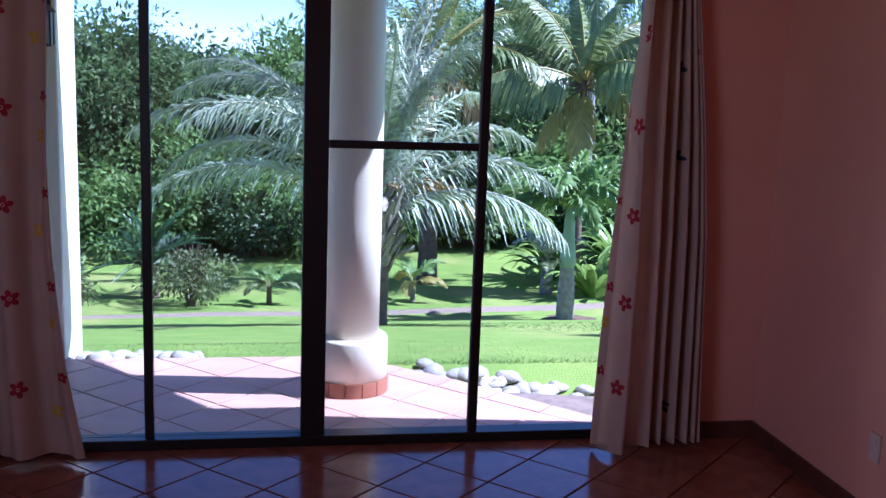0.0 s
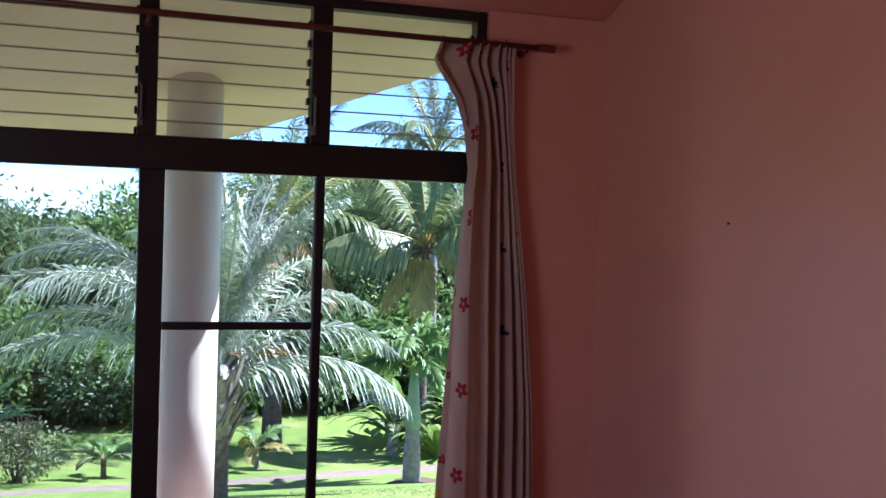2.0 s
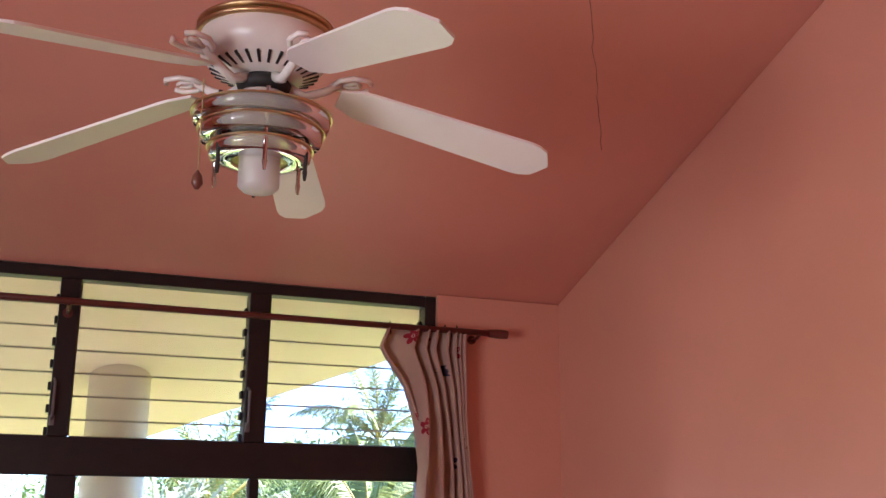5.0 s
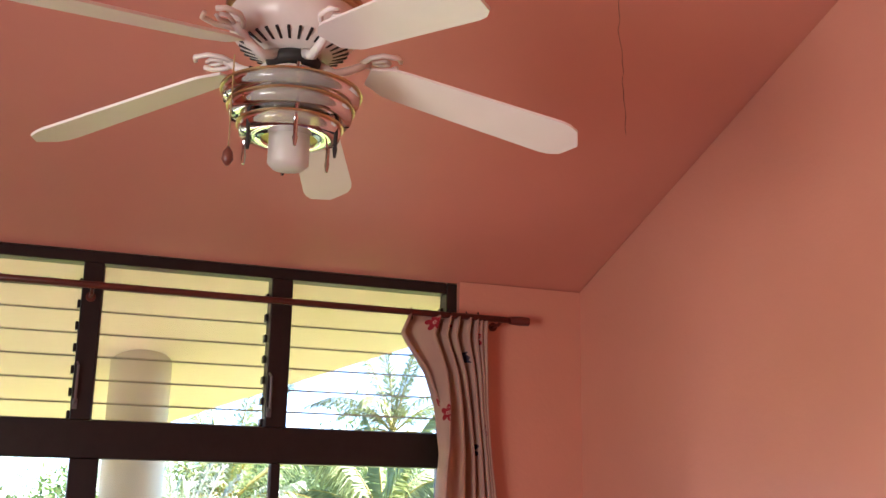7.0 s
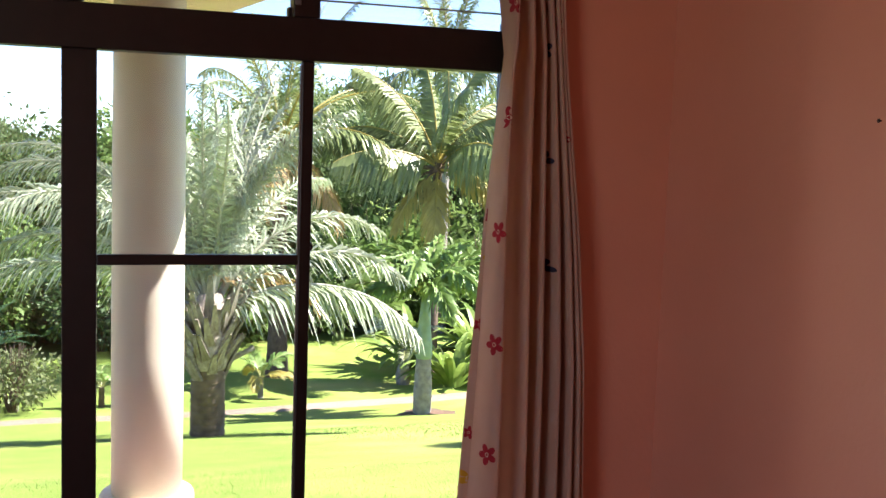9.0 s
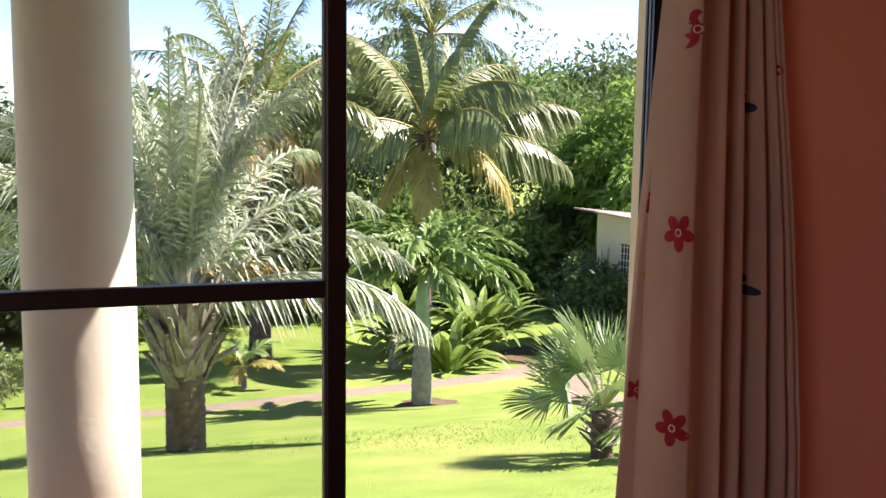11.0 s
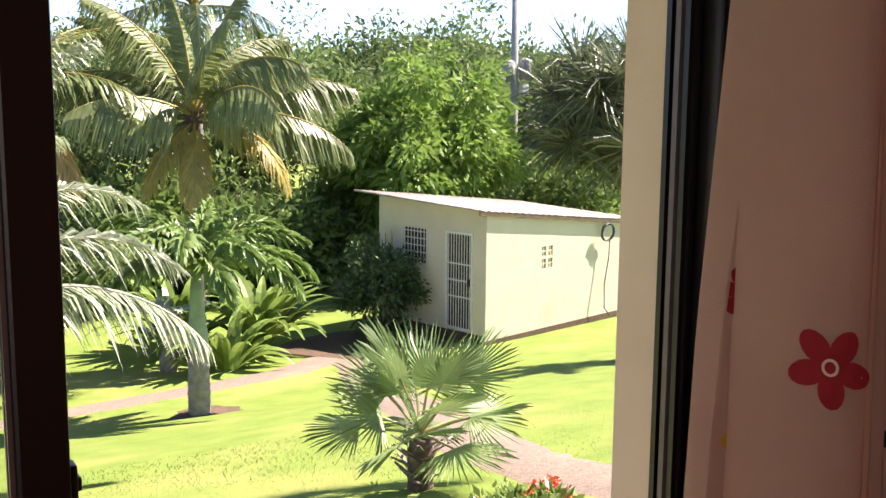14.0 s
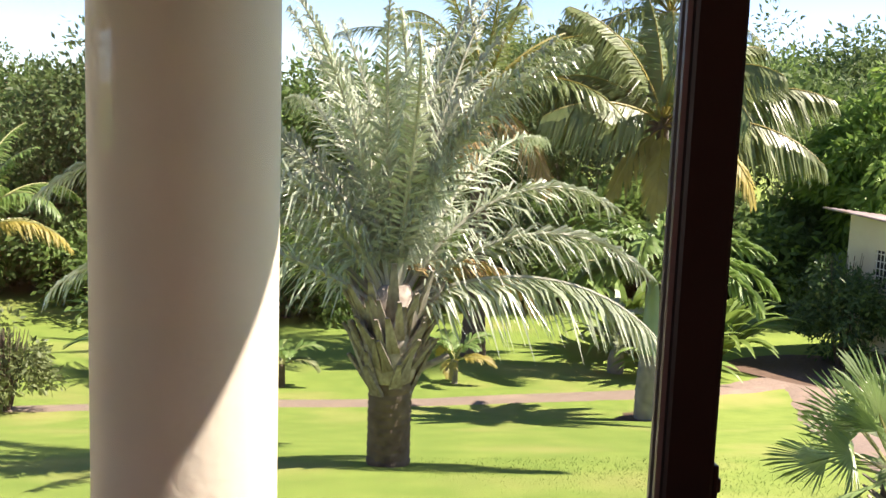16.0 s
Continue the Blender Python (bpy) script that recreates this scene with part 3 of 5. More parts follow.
part("plate", Geo().box(-0.008, -0.035, -0.057, 0.0, 0.035, 0.057, 0.003), PLASTIC, sock)
for zz in (-0.022, 0.022):
    part("outlet", Geo().box(-0.010, -0.014, zz - 0.014, -0.0085, 0.014, zz + 0.014), PLASTIC, sock)


# ---- ceiling fan ----
FX, FYC, FZ = 0.27, -2.2, 2.86
fan = thing("ceiling_fan", (FX, FYC, FZ), "white ceiling fan with brass trim and glass light kit", "ceiling fan")
top = ceiling_z(FYC) - FZ
part("down_rod", Geo().lathe([(0.012, 0.09), (0.012, top + 0.03)], 14), FAN_METAL, fan, "", True)
part("canopy", Geo().lathe([(0.02, top - 0.10), (0.05, top - 0.085), (0.068, top - 0.04), (0.072, top + 0.03)], 24), FAN_METAL, fan, "", True)
part("motor_housing", Geo().lathe([(0.03, 0.115), (0.10, 0.11), (0.135, 0.095), (0.145, 0.06), (0.14, 0.03), (0.115, 0.0), (0.08, -0.015), (0.04, -0.02)], 40), FAN_METAL, fan, "", True)
for z in (0.088, 0.072):
    part("brass_band", Geo().lathe([(0.140, z), (0.151, z + 0.003), (0.151, z + 0.009), (0.140, z + 0.012)], 40), BRASS, fan, "", True)
# solid dark bars: the shade within the slots is put into their colour
for k in range(30):
    a = 2 * math.pi * k / 30
    part("vent_slot", Geo().box(0.070, -0.003, -0.0165, 0.112, 0.003, -0.0105) if k == 0 else bpy.data.objects["vent_slot"].data, DARK, fan,
         m=Matrix.Rotation(a, 4, "Z") @ Matrix.Translation((0, 0, 0.0)) @ Matrix.Rotation(radians(-18), 4, "Y") @ Matrix.Translation((0, 0, -0.022)))
part("rotor_ring", Geo().lathe([(0.03, -0.045), (0.055, -0.045), (0.06, -0.03), (0.05, -0.018), (0.03, -0.018)], 28), DARK, fan, "", True)
blade = Geo()
n = 22
prof = []
for i in range(n + 1):
    t_ = i / n
    x = 0.17 + 0.51 * t_
    w = 0.052 + 0.016 * t_
    if t_ > 0.86:
        w *= math.sqrt(max(0.0, 1 - ((t_ - 0.86) / 0.14) ** 2)) * 0.98 + 0.02
    if t_ < 0.10:
        w *= 0.55 + 4.5 * t_
    prof.append((x, w))
vs, fs = [], []
for x, w in prof:
    vs += [(x, -w, 0), (x, w, 0), (x, w, 0.006), (x, -w, 0.006)]
for i in range(n):
    a = i * 4
    for k in range(4):
        fs.append((a + k, a + (k + 1) % 4, a + 4 + (k + 1) % 4, a + 4 + k))
fs += [(3, 2, 1, 0), (n * 4, n * 4 + 1, n * 4 + 2, n * 4 + 3)]
blade.add(vs, fs)
blade_mesh = blade.mesh("blade", FAN_WHITE)
iron = Geo().tube([(0.05, 0, -0.028), (0.09, 0, -0.045), (0.13, 0, -0.03), (0.17, 0, -0.006)], [0.012, 0.011, 0.010, 0.008], 8)
for sgn in (-1, 1):
    iron.tube([(0.15, 0, -0.012), (0.165, sgn * 0.022, -0.006), (0.19, sgn * 0.038, -0.004), (0.225, sgn * 0.036, -0.004), (0.235, sgn * 0.018, -0.004)], 0.006, 6)
    iron.tube([(0.17, 0, -0.006), (0.20, sgn * 0.014, -0.004), (0.215, sgn * 0.004, -0.004)], 0.005, 6)
iron_mesh = iron.mesh("blade_iron", FAN_METAL, True)
for k in range(5):
    a = radians(68.5 + 72 * k)
    m = Matrix.Rotation(a, 4, "Z") @ Matrix.Rotation(radians(11.5), 4, "Y") @ Matrix.Rotation(radians(-12), 4, "X") @ Matrix.Translation((0, 0, -0.010))
    bl = part("blade", blade_mesh, None, fan, m=m)
    part("blade_iron", iron_mesh, None, fan, m=Matrix.Rotation(a, 4, "Z"))
# light kit
part("light_stem", Geo().lathe([(0.03, -0.05), (0.052, -0.055), (0.055, -0.075), (0.05, -0.12), (0.047, -0.17), (0.02, -0.19)], 28), FAN_METAL, fan, "white switch housing", True)
for k, (z, r) in enumerate(((-0.105, 0.135), (-0.140, 0.150), (-0.180, 0.125), (-0.212, 0.105))):
    if k < 3:
        rr_ = (0.150, 0.135, 0.112)[k]
        tier = Geo().lathe([(rr_ - 0.045, z + 0.02), (rr_, z), (rr_ - 0.006, z - 0.022), (rr_ - 0.05, z - 0.030), (rr_ - 0.054, z - 0.024), (rr_ - 0.012, z - 0.018), (rr_ - 0.006, z), (rr_ - 0.048, z + 0.014)], 40)
        t = part("glass_tier", tier, TIER_GLASS, fan, "pale amber glass ring", True)
        part("brass_rim", Geo().lathe([(rr_ - 0.004, z - 0.002), (rr_ + 0.002, z - 0.002), (rr_ + 0.002, z + 0.002), (rr_ - 0.004, z + 0.002)], 40), BRASS, fan)
for k in range(6):
    a = radians(25 + 60 * k)
    part("tier_bolt", Geo().tube([(0.108, 0, -0.075), (0.104, 0, -0.245)], 0.0045, 8).tube([(0.104, 0, -0.235), (0.104, 0, -0.255)], [0.006, 0.003], 8), DARK if k % 2 else CHROME, fan, m=Matrix.Rotation(a, 4, "Z"))
part("lamp_shade", Geo().lathe([(0.040, -0.10), (0.042, -0.14), (0.044, -0.22), (0.044, -0.262), (0.034, -0.272), (0.01, -0.274)], 32), FROST, fan, "frosted glass lamp shade", True)
part("bulb", Geo().lathe([(0.012, -0.12), (0.014, -0.16), (0.026, -0.20), (0.026, -0.23), (0.012, -0.25)], 18), FAN_METAL, fan, "unlit white bulb", True)
for dx, ln in ((-0.135, 0.20),):
    part("pull_chain", Geo().tube([(dx, -0.06, -0.06), (dx, -0.06, -0.06 - ln)], 0.0018, 5), BRASS, fan)
    part("chain_fob", Geo().lathe([(0.002, 0.0), (0.010, -0.012), (0.012, -0.028), (0.004, -0.04)], 12, (dx, -0.06, -0.06 - ln)), FOB_WOOD, fan, "", True)


# ---- terrace ----
PATIO = [(-4.2, 0.13), (-4.2, 1.54), (0.05, 1.54), (0.50, 1.34), (0.80, 1.08), (1.02, 0.84), (1.75, 0.70), (1.75, 0.13)]
patio = structure("pavement", Geo().prism(PATIO[::-1], -0.25, -0.042), GROUT, "terrace slab paved with terracotta tiles", "terrace")

# sloping porch roof with a cut corner
roof_plan = [(-4.4, 0.0), (-4.4, 1.62), (0.42, 1.62), (0.66, 1.38), (1.47, 0.60), (1.75, 0.33), (2.3, 0.33), (2.3, 0.0)]
g = Geo()
n = len(roof_plan)
g.add([(x, y, ceiling_z(y) - 0.004) for x, y in roof_plan] + [(x, y, ceiling_z(y) + 0.20) for x, y in roof_plan],
      [tuple(range(n)), tuple(range(2 * n - 1, n - 1, -1))] + [(i, n + i, n + (i + 1) % n, (i + 1) % n) for i in range(n)])
structure("porch_roof", g, SOFFIT, "cream plastered underside of the sloping porch roof", "roof")

col = thing("porch_column", (0.232, 0.93, -0.03), "round white painted porch column on a drum base", "column")
h = ceiling_z(0.93) + 0.03
part("shaft", Geo().lathe([(0.147, 0.30), (0.148, 0.9), (0.146, 1.8), (0.143, h + 0.05)], 48), WHITE_PLASTER, col, "", True)
part("drum_base", Geo().lathe([(0.188, 0.075), (0.196, 0.08), (0.196, 0.285), (0.188, 0.30), (0.15, 0.303)], 48), WHITE_PLASTER, col, "", True)
for k in range(14):
    a0, a1 = 2 * math.pi * (k + 0.03) / 14, 2 * math.pi * (k + 0.97) / 14
    poly = [(0.205 * math.cos(a0 + (a1 - a0) * i / 4), 0.205 * math.sin(a0 + (a1 - a0) * i / 4)) for i in range(5)] + \
           [(0.19 * math.cos(a1 - (a1 - a0) * i / 4), 0.19 * math.sin(a1 - (a1 - a0) * i / 4)) for i in range(5)]
    part("plinth_tile", Geo().prism(poly, 0.0, 0.078), TERRACOTTA, col)

g = Geo().box(-4.2, 1.62, -0.6, -1.37, 2.20, 2.30, 0.01)
structure("wall_wing", g, WHITE_PLASTER, "white plaster wall end of the porch", "wall")
lan = thing("wall_lantern", (-1.42, 1.61, 1.87), "brown metal wall lantern with cream glass", "lantern")
part("back_plate", Geo().box(-0.03, -0.012, -0.10, 0.03, 0.01, 0.14, 0.004), LANTERN_METAL, lan)
part("lantern_body", Geo().box(-0.045, -0.125, -0.12, 0.045, -0.035, 0.05, 0.004), LANTERN_GLASS, lan)
part("lantern_roof", Geo().lathe([(0.075, 0.05), (0.06, 0.065), (0.03, 0.095), (0.008, 0.12)], 4, (0, -0.08, 0)), LANTERN_METAL, lan)
part("lantern_base", Geo().box(-0.05, -0.13, -0.132, 0.05, -0.03, -0.12, 0.003), LANTERN_METAL, lan)
part("arm", Geo().tube([(0, 0, 0.11), (0, -0.05, 0.14), (0, -0.08, 0.12)], 0.006, 6), LANTERN_METAL, lan)
for sx in (-0.045, 0.045):
    for sy in (-0.125, -0.035):
        part("corner_bar", Geo().box(sx - 0.005, sy - 0.005, -0.12, sx + 0.005, sy + 0.005, 0.052), LANTERN_METAL, lan)


# ---- garden ground ----
ys = sorted(set([0.1, 0.6, 1.1] + [1.4 + 0.3 * i for i in range(60)] + [19.5 + 1.2 * i for i in range(35)] + [64, 80, 120, 200, 400, 900]))
xs = sorted(set([-900, -400, -200, -100, -60] + [-40 + 2 * i for i in range(14)] + [-12 + 0.5 * i for i in range(64)] + [20 + 2 * i for i in range(20)] + [64, 100, 200, 400, 900]))
ys = [-900, -400, -100, -40, -12] + ys
g = Geo()
g.add([(x, y, ground_z(x, y) if y > 1.4 else (-0.45 if y < 0.3 else -0.30 + 0.24 * max(0, (y - 0.3)) / 1.1)) for y in ys for x in xs],
      [(j * len(xs) + i, j * len(xs) + i + 1, (j + 1) * len(xs) + i + 1, (j + 1) * len(xs) + i) for j in range(len(ys) - 1) for i in range(len(xs) - 1)])
structure("ground", g, LAWN, "mown lawn sloping down, dry and yellow in patches", "lawn", True)


def strip(name, line, width, mat, label, category, lift=0.03):
    """A path laid over the ground along a bent line."""
    pts = []
    for i in range(len(line) - 1):
        for k in range(8):
            pts.append(Vector(line[i]).lerp(Vector(line[i + 1]), k / 8))
    pts.append(Vector(line[-1]))
    gg = Geo()
    rr = random.Random(4)
    nv = 5
    vs_ = []
    for i, p in enumerate(pts):
        d = (pts[min(i + 2, len(pts) - 1)] - pts[max(i - 2, 0)]).normalized()
        s_ = Vector((d.y, -d.x))
        for k in range(nv):
            o = (k / (nv - 1) - 0.5) * (width[0] + (width[1] - width[0]) * i / len(pts)) + (rr.uniform(-0.07, 0.07) if k in (0, nv - 1) else 0)
            q = p + s_ * o
            vs_.append((q.x, q.y, ground_z(q.x, q.y) + (lift if 0 < k < nv - 1 else -0.03)))
    gg.add(vs_, [(i * nv + k, i * nv + k + 1, (i + 1) * nv + k + 1, (i + 1) * nv + k) for i in range(len(pts) - 1) for k in range(nv - 1)])
    return structure(name, gg, mat, label, category, True)


strip("path", [(-12, 12.6), (-7, 14.0), (-3.4, 14.7), (-0.9, 15.25), (2.35, 15.3), (5.2, 16.0), (8.0, 16.7), (9.9, 17.9)], (0.75, 1.2), GRAVEL, "gravel path curving over the lawn to the shed", "path")
strip("path", [(9.8, 17.6), (8.6, 14.6), (7.0, 11.0), (5.8, 7.8), (4.95, 5.3), (4.6, 3.8), (4.4, 2.0)], (1.3, 0.75), GRAVEL, "pale trodden path between shed and house", "path", 0.026)
rr = random.Random(9)
g = Geo()
ring = [(10.6 + 1.9 * math.cos(a) * (1 + 0.12 * math.sin(3 * a)), 18.3 + 1.7 * math.sin(a)) for a in [2 * math.pi * i / 28 for i in range(28)]]
g.add([(10.6, 18.3, ground_z(10.6, 18.3) + 0.05)] + [(x, y, ground_z(x, y) + 0.03) for x, y in ring], [(0, i, i % 28 + 1) for i in range(1, 29)])
structure("soil", g, SOIL, "bare brown soil in front of the shed", "ground", True)


# ---- leaves and plants ----
def rot_to(d):
    return Vector(d).to_track_quat("X", "Z").to_matrix()


def frond(seed, length, e0, droop, leaflets, leaf_len, leaf_w, lift=25.0, hang=0.6, start=0.18, twist=0.0, rachis=0.012, plane=0.0):
    """A feather leaf growing along +x from the origin; slot 0 leaflets, slot 1 stalk."""
    r = random.Random(seed)
    gg = Geo()
    n = 18
    pts, e, p = [], radians(e0), Vector((0, 0, 0))
    side_bend = r.uniform(-0.25, 0.25)
    for i in range(n + 1):
        pts.append(p.copy())
        s = i / n
        ang = e - radians(droop) * s ** 1.4
        yaw = side_bend * s * s
        p = p + Vector((math.cos(ang) * math.cos(yaw), math.cos(ang) * math.sin(yaw), math.sin(ang))) * (length / n)
    gg.tube(pts, [rachis * (1 - 0.85 * i / n) + 0.002 for i in range(n + 1)], 4, 1)
    for i in range(leaflets):
        s = start + (1 - start) * (i + r.uniform(-0.3, 0.3)) / leaflets
        s = min(max(s, 0), 0.995)
        k = min(int(s * n), n - 1)
        base = pts[k].lerp(pts[k + 1], s * n - k)
        d = (pts[k + 1] - pts[k]).normalized()
        sd = d.cross(Vector((0, 0, 1)))
        sd = sd.normalized() if sd.length > 1e-4 else Vector((0, 1, 0))
        up = sd.cross(d)
        q = (s - start) / (1 - start)
        ll = leaf_len * (0.35 + 0.65 * math.sin(math.pi * min(1, 0.12 + 0.88 * q) ** 0.8)) * r.uniform(0.8, 1.12) * (1 - 0.35 * q * q)
        for sg in (-1, 1):
            lf = radians(lift + r.uniform(-14, 14) + plane * r.choice((-1, 0, 1)))
            fw = radians(40 + 22 * q + r.uniform(-9, 9))
            dr = (sd * sg * math.cos(fw) * math.cos(lf) + d * math.sin(fw) + up * math.sin(lf) * math.cos(fw)).normalized()
            m1 = base + dr * ll * 0.5 + Vector((0, 0, -hang * ll * 0.10))
            m2 = base + dr * ll * 0.95 + Vector((0, 0, -hang * ll * r.uniform(0.34, 0.62)))
            w = d.cross(dr).cross(dr)
            w = (w.normalized() if w.length > 1e-4 else up) * leaf_w
            gg.add([base - w * 0.5, base + w * 0.5, m1 + w, m1 - w, m2], [(0, 1, 2, 3), (3, 2, 4)], 0)
    return gg


def fan_leaf(seed, radius, segs, spread, petiole, fold=0.15):
    """A fan-shaped leaf on a stalk along +x; slot 0 blade, slot 1 stalk."""
    r = random.Random(seed)
    gg = Geo()
    n = 8
    pts = [Vector((petiole * i / n, 0, -0.06 * petiole * (i / n) ** 2)) for i in range(n + 1)]
    gg.tube(pts, [0.013 - 0.005 * i / n for i in range(n + 1)], 5, 1)
    hub = pts[-1]
    for i in range(segs):
        a = radians(-spread + 2 * spread * i / (segs - 1))
        a2 = radians(2 * spread / (segs - 1)) * 0.5
        ln = radius * (0.72 + 0.28 * math.cos(a * 0.75)) * r.uniform(0.93, 1.05)
        zf = -0.05 * radius * (1 - math.cos(a)) - 0.06 * radius

        def q(rad, ang, z):
            return hub + Vector((math.cos(ang) * rad, math.sin(ang) * rad, z))
        mid = 0.42 * ln
        dz = -0.10 * radius * r.uniform(0.3, 1.5)
        gg.add([hub, q(mid, a - a2, zf * 0.5), q(mid, a, zf * 0.5 + fold * mid * a2 * 2), q(mid, a + a2, zf * 0.5),
                q(ln * 0.82, a, zf + fold * 0.01 + dz * 0.25), q(ln, a + r.uniform(-0.02, 0.02), zf + dz)],
               [(0, 1, 2), (0, 2, 3), (1, 4, 2), (2, 4, 3), (1, 5, 4), (4, 5, 3)], 0)
    return gg


def leaves(points, dirs, size, seed, aspect=0.42, droop=0.3):
    """Many pointed leaves at the given places, as one set of vertices and faces."""
    r = np.random.default_rng(seed)
    n = len(points)
    d = dirs + r.normal(0, 0.55, (n, 3))
    d[:, 2] -= droop
    d /= np.linalg.norm(d, axis=1)[:, None]
    s = np.cross(d, r.normal(0, 1, (n, 3)))
    s /= np.linalg.norm(s, axis=1)[:, None] + 1e-9
    ln = size * r.uniform(0.6, 1.3, (n, 1))
    a, b = points, points + d * ln
    mid = points + d * ln * 0.45
    c, e = mid + s * ln * aspect * 0.5, mid - s * ln * aspect * 0.5
    verts = np.stack([a, c, b, e], 1).reshape(-1, 3)
    return verts, [(4 * i, 4 * i + 1, 4 * i + 2, 4 * i + 3) for i in range(n)]


def crown_geo(seed, clumps, per, size, radius, centre, stretch=(1, 1, 1), clump_r=0.3, aspect=0.42, droop=0.3):
    """A crown of leaf clumps with gaps and an uneven edge."""
    r = np.random.default_rng(seed)
    pts, drs = [], []
    for c in range(clumps):
        d = r.normal(0, 1, 3)
        d /= np.linalg.norm(d)
        d[2] = abs(d[2]) * 0.9 - 0.35 if r.random() < 0.8 else d[2]
        rad = radius * r.uniform(0.45, 1.0) * (1 + 0.18 * math.sin(5 * d[0] + seed) + 0.12 * math.cos(7 * d[1]))
        cc = np.array(centre) + d * rad * np.array(stretch)
        q = r.normal(0, 1, (per, 3))
        q /= np.linalg.norm(q, axis=1)[:, None]
        pp = cc + q * clump_r * radius * r.uniform(0.3, 1.0, (per, 1)) * np.array((1, 1, 0.75))
        pts.append(pp)
        drs.append(q * 0.8 + d * 0.5)
    return leaves(np.concatenate(pts), np.concatenate(drs), size, seed, aspect, droop)


def cloud(args):
    g_ = Geo()
    v, f = crown_geo(**args)
    g_.v, g_.f, g_.s = v, f, [0] * len(f)
    return g_


def limbs(seed, height, r0, n, spread):
    rr_ = random.Random(seed)
    gg = Geo()
    tr = [Vector((0.06 * math.sin(i * 1.3 + seed) * i / 6, 0.05 * math.cos(i + seed) * i / 6, height * i / 7)) for i in range(8)]
    gg.tube(tr, [r0 * (1.25 if i == 0 else 1 - 0.075 * i) for i in range(8)], 9)
    for k in range(n):
        a = 2 * math.pi * (k + rr_.random() * 0.6) / n
        b = tr[rr_.choice((4, 5, 6, 7))]
        pts = [b]
        for i in range(1, 5):
            pts.append(b + Vector((math.cos(a) * spread * i / 4, math.sin(a) * spread * i / 4, (0.25 + 0.8 * rr_.random()) * spread * (i / 4) ** 0.8)))
        gg.tube(pts, [r0 * 0.5, r0 * 0.38, r0 * 0.27, r0 * 0.17, r0 * 0.08], 6)
    return gg


def tree(name, at, height, radius, leaf, size, seed, label, clumps=70, per=90, stretch=(1, 1, 0.8), category="tree", group="", trunk_r=0.14, leaf_shape=(0.42, 0.3), clump_r=0.34):
    th = thing(name, at, label, category, group)
    part("trunk", limbs(seed, height * 0.62, trunk_r, 6, radius * 0.7), BARK_BROWN, th, "", True)
    part("crown", cloud(dict(seed=seed, clumps=clumps, per=per, size=size, radius=radius, centre=(0, 0, height - radius * stretch[2] * 0.75), stretch=stretch, clump_r=clump_r, aspect=leaf_shape[0], droop=leaf_shape[1])), leaf, th)
    return th


def bush(name, at, radius, height, leaf, size, seed, label, clumps=40, per=90, category="shrub", group="", stems=9):
    th = thing(name, at, label, category, group)
    rr_ = random.Random(seed)
    gg = Geo()
    for k in range(stems):
        a = 2 * math.pi * k / stems + rr_.random()
        o = radius * 0.6 * rr_.random()
        gg.tube([(0.05 * math.cos(a), 0.05 * math.sin(a), -0.05), (o * math.cos(a) * 0.6, o * math.sin(a) * 0.6, height * 0.4), (o * math.cos(a), o * math.sin(a), height * 0.8)], [0.018, 0.012, 0.005], 5)
    part("stems", gg, BARK_BROWN, th)
    part("foliage", cloud(dict(seed=seed, clumps=clumps, per=per, size=size, radius=radius, centre=(0, 0, height * 0.42), stretch=(1, 1, height / radius * 0.55), clump_r=0.36)), leaf, th)
    return th


def ringed_trunk(h, r0, r1, rings, seed, bulge=0.0):
    rr_ = random.Random(seed)
    prof = []
    for i in range(rings * 3 + 1):
        t = i / (rings * 3)
        r = r0 + (r1 - r0) * t + bulge * math.sin(math.pi * min(1, t * 1.1)) + 0.35 * r0 * math.exp(-t * 14)
        r *= 1 + (0.035 if i % 3 == 0 else -0.015) + rr_.uniform(-0.012, 0.012)
        prof.append((r, -0.25 + (h + 0.25) * t))
    return Geo().lathe(prof, 20)


def palm(name, at, trunk_h, layers, label, seed, trunk=None, mats=(LEAF_COCO, LEAF_YELLOW), category="palm", group="", crown=None):
    """layers: count, length, elevation, droop, leaflets, leaflet length, width, leaf material, options."""
    th = thing(name, at, label, category, group)
    if trunk:
        part("trunk", trunk[0], trunk[1], th, "", True)
    rr_ = random.Random(seed)
    az = rr_.uniform(0, 6.28)
    for li, (count, ln, e0, droop, nl, ll, lw, leaf, opt) in enumerate(layers):
        meshes = [frond(seed * 31 + li * 7 + k, ln, e0 + rr_.uniform(-5, 5), droop * rr_.uniform(0.85, 1.15), nl, ll, lw, **opt).mesh("frond", [leaf, mats[1]]) for k in range(min(3, count))]
        for k in range(count):
            a = az + 2 * math.pi * (k + rr_.uniform(-0.28, 0.28)) / count + li * 0.7
            part("frond", meshes[k % len(meshes)], None, th, m=Matrix.Translation((0, 0, crown if crown is not None else trunk_h)) @ Matrix.Rotation(a, 4, "Z") @ Matrix.Rotation(rr_.uniform(-0.2, 0.2), 4, "X") @ Matrix.Scale(rr_.uniform(0.88, 1.08), 4))
    return th


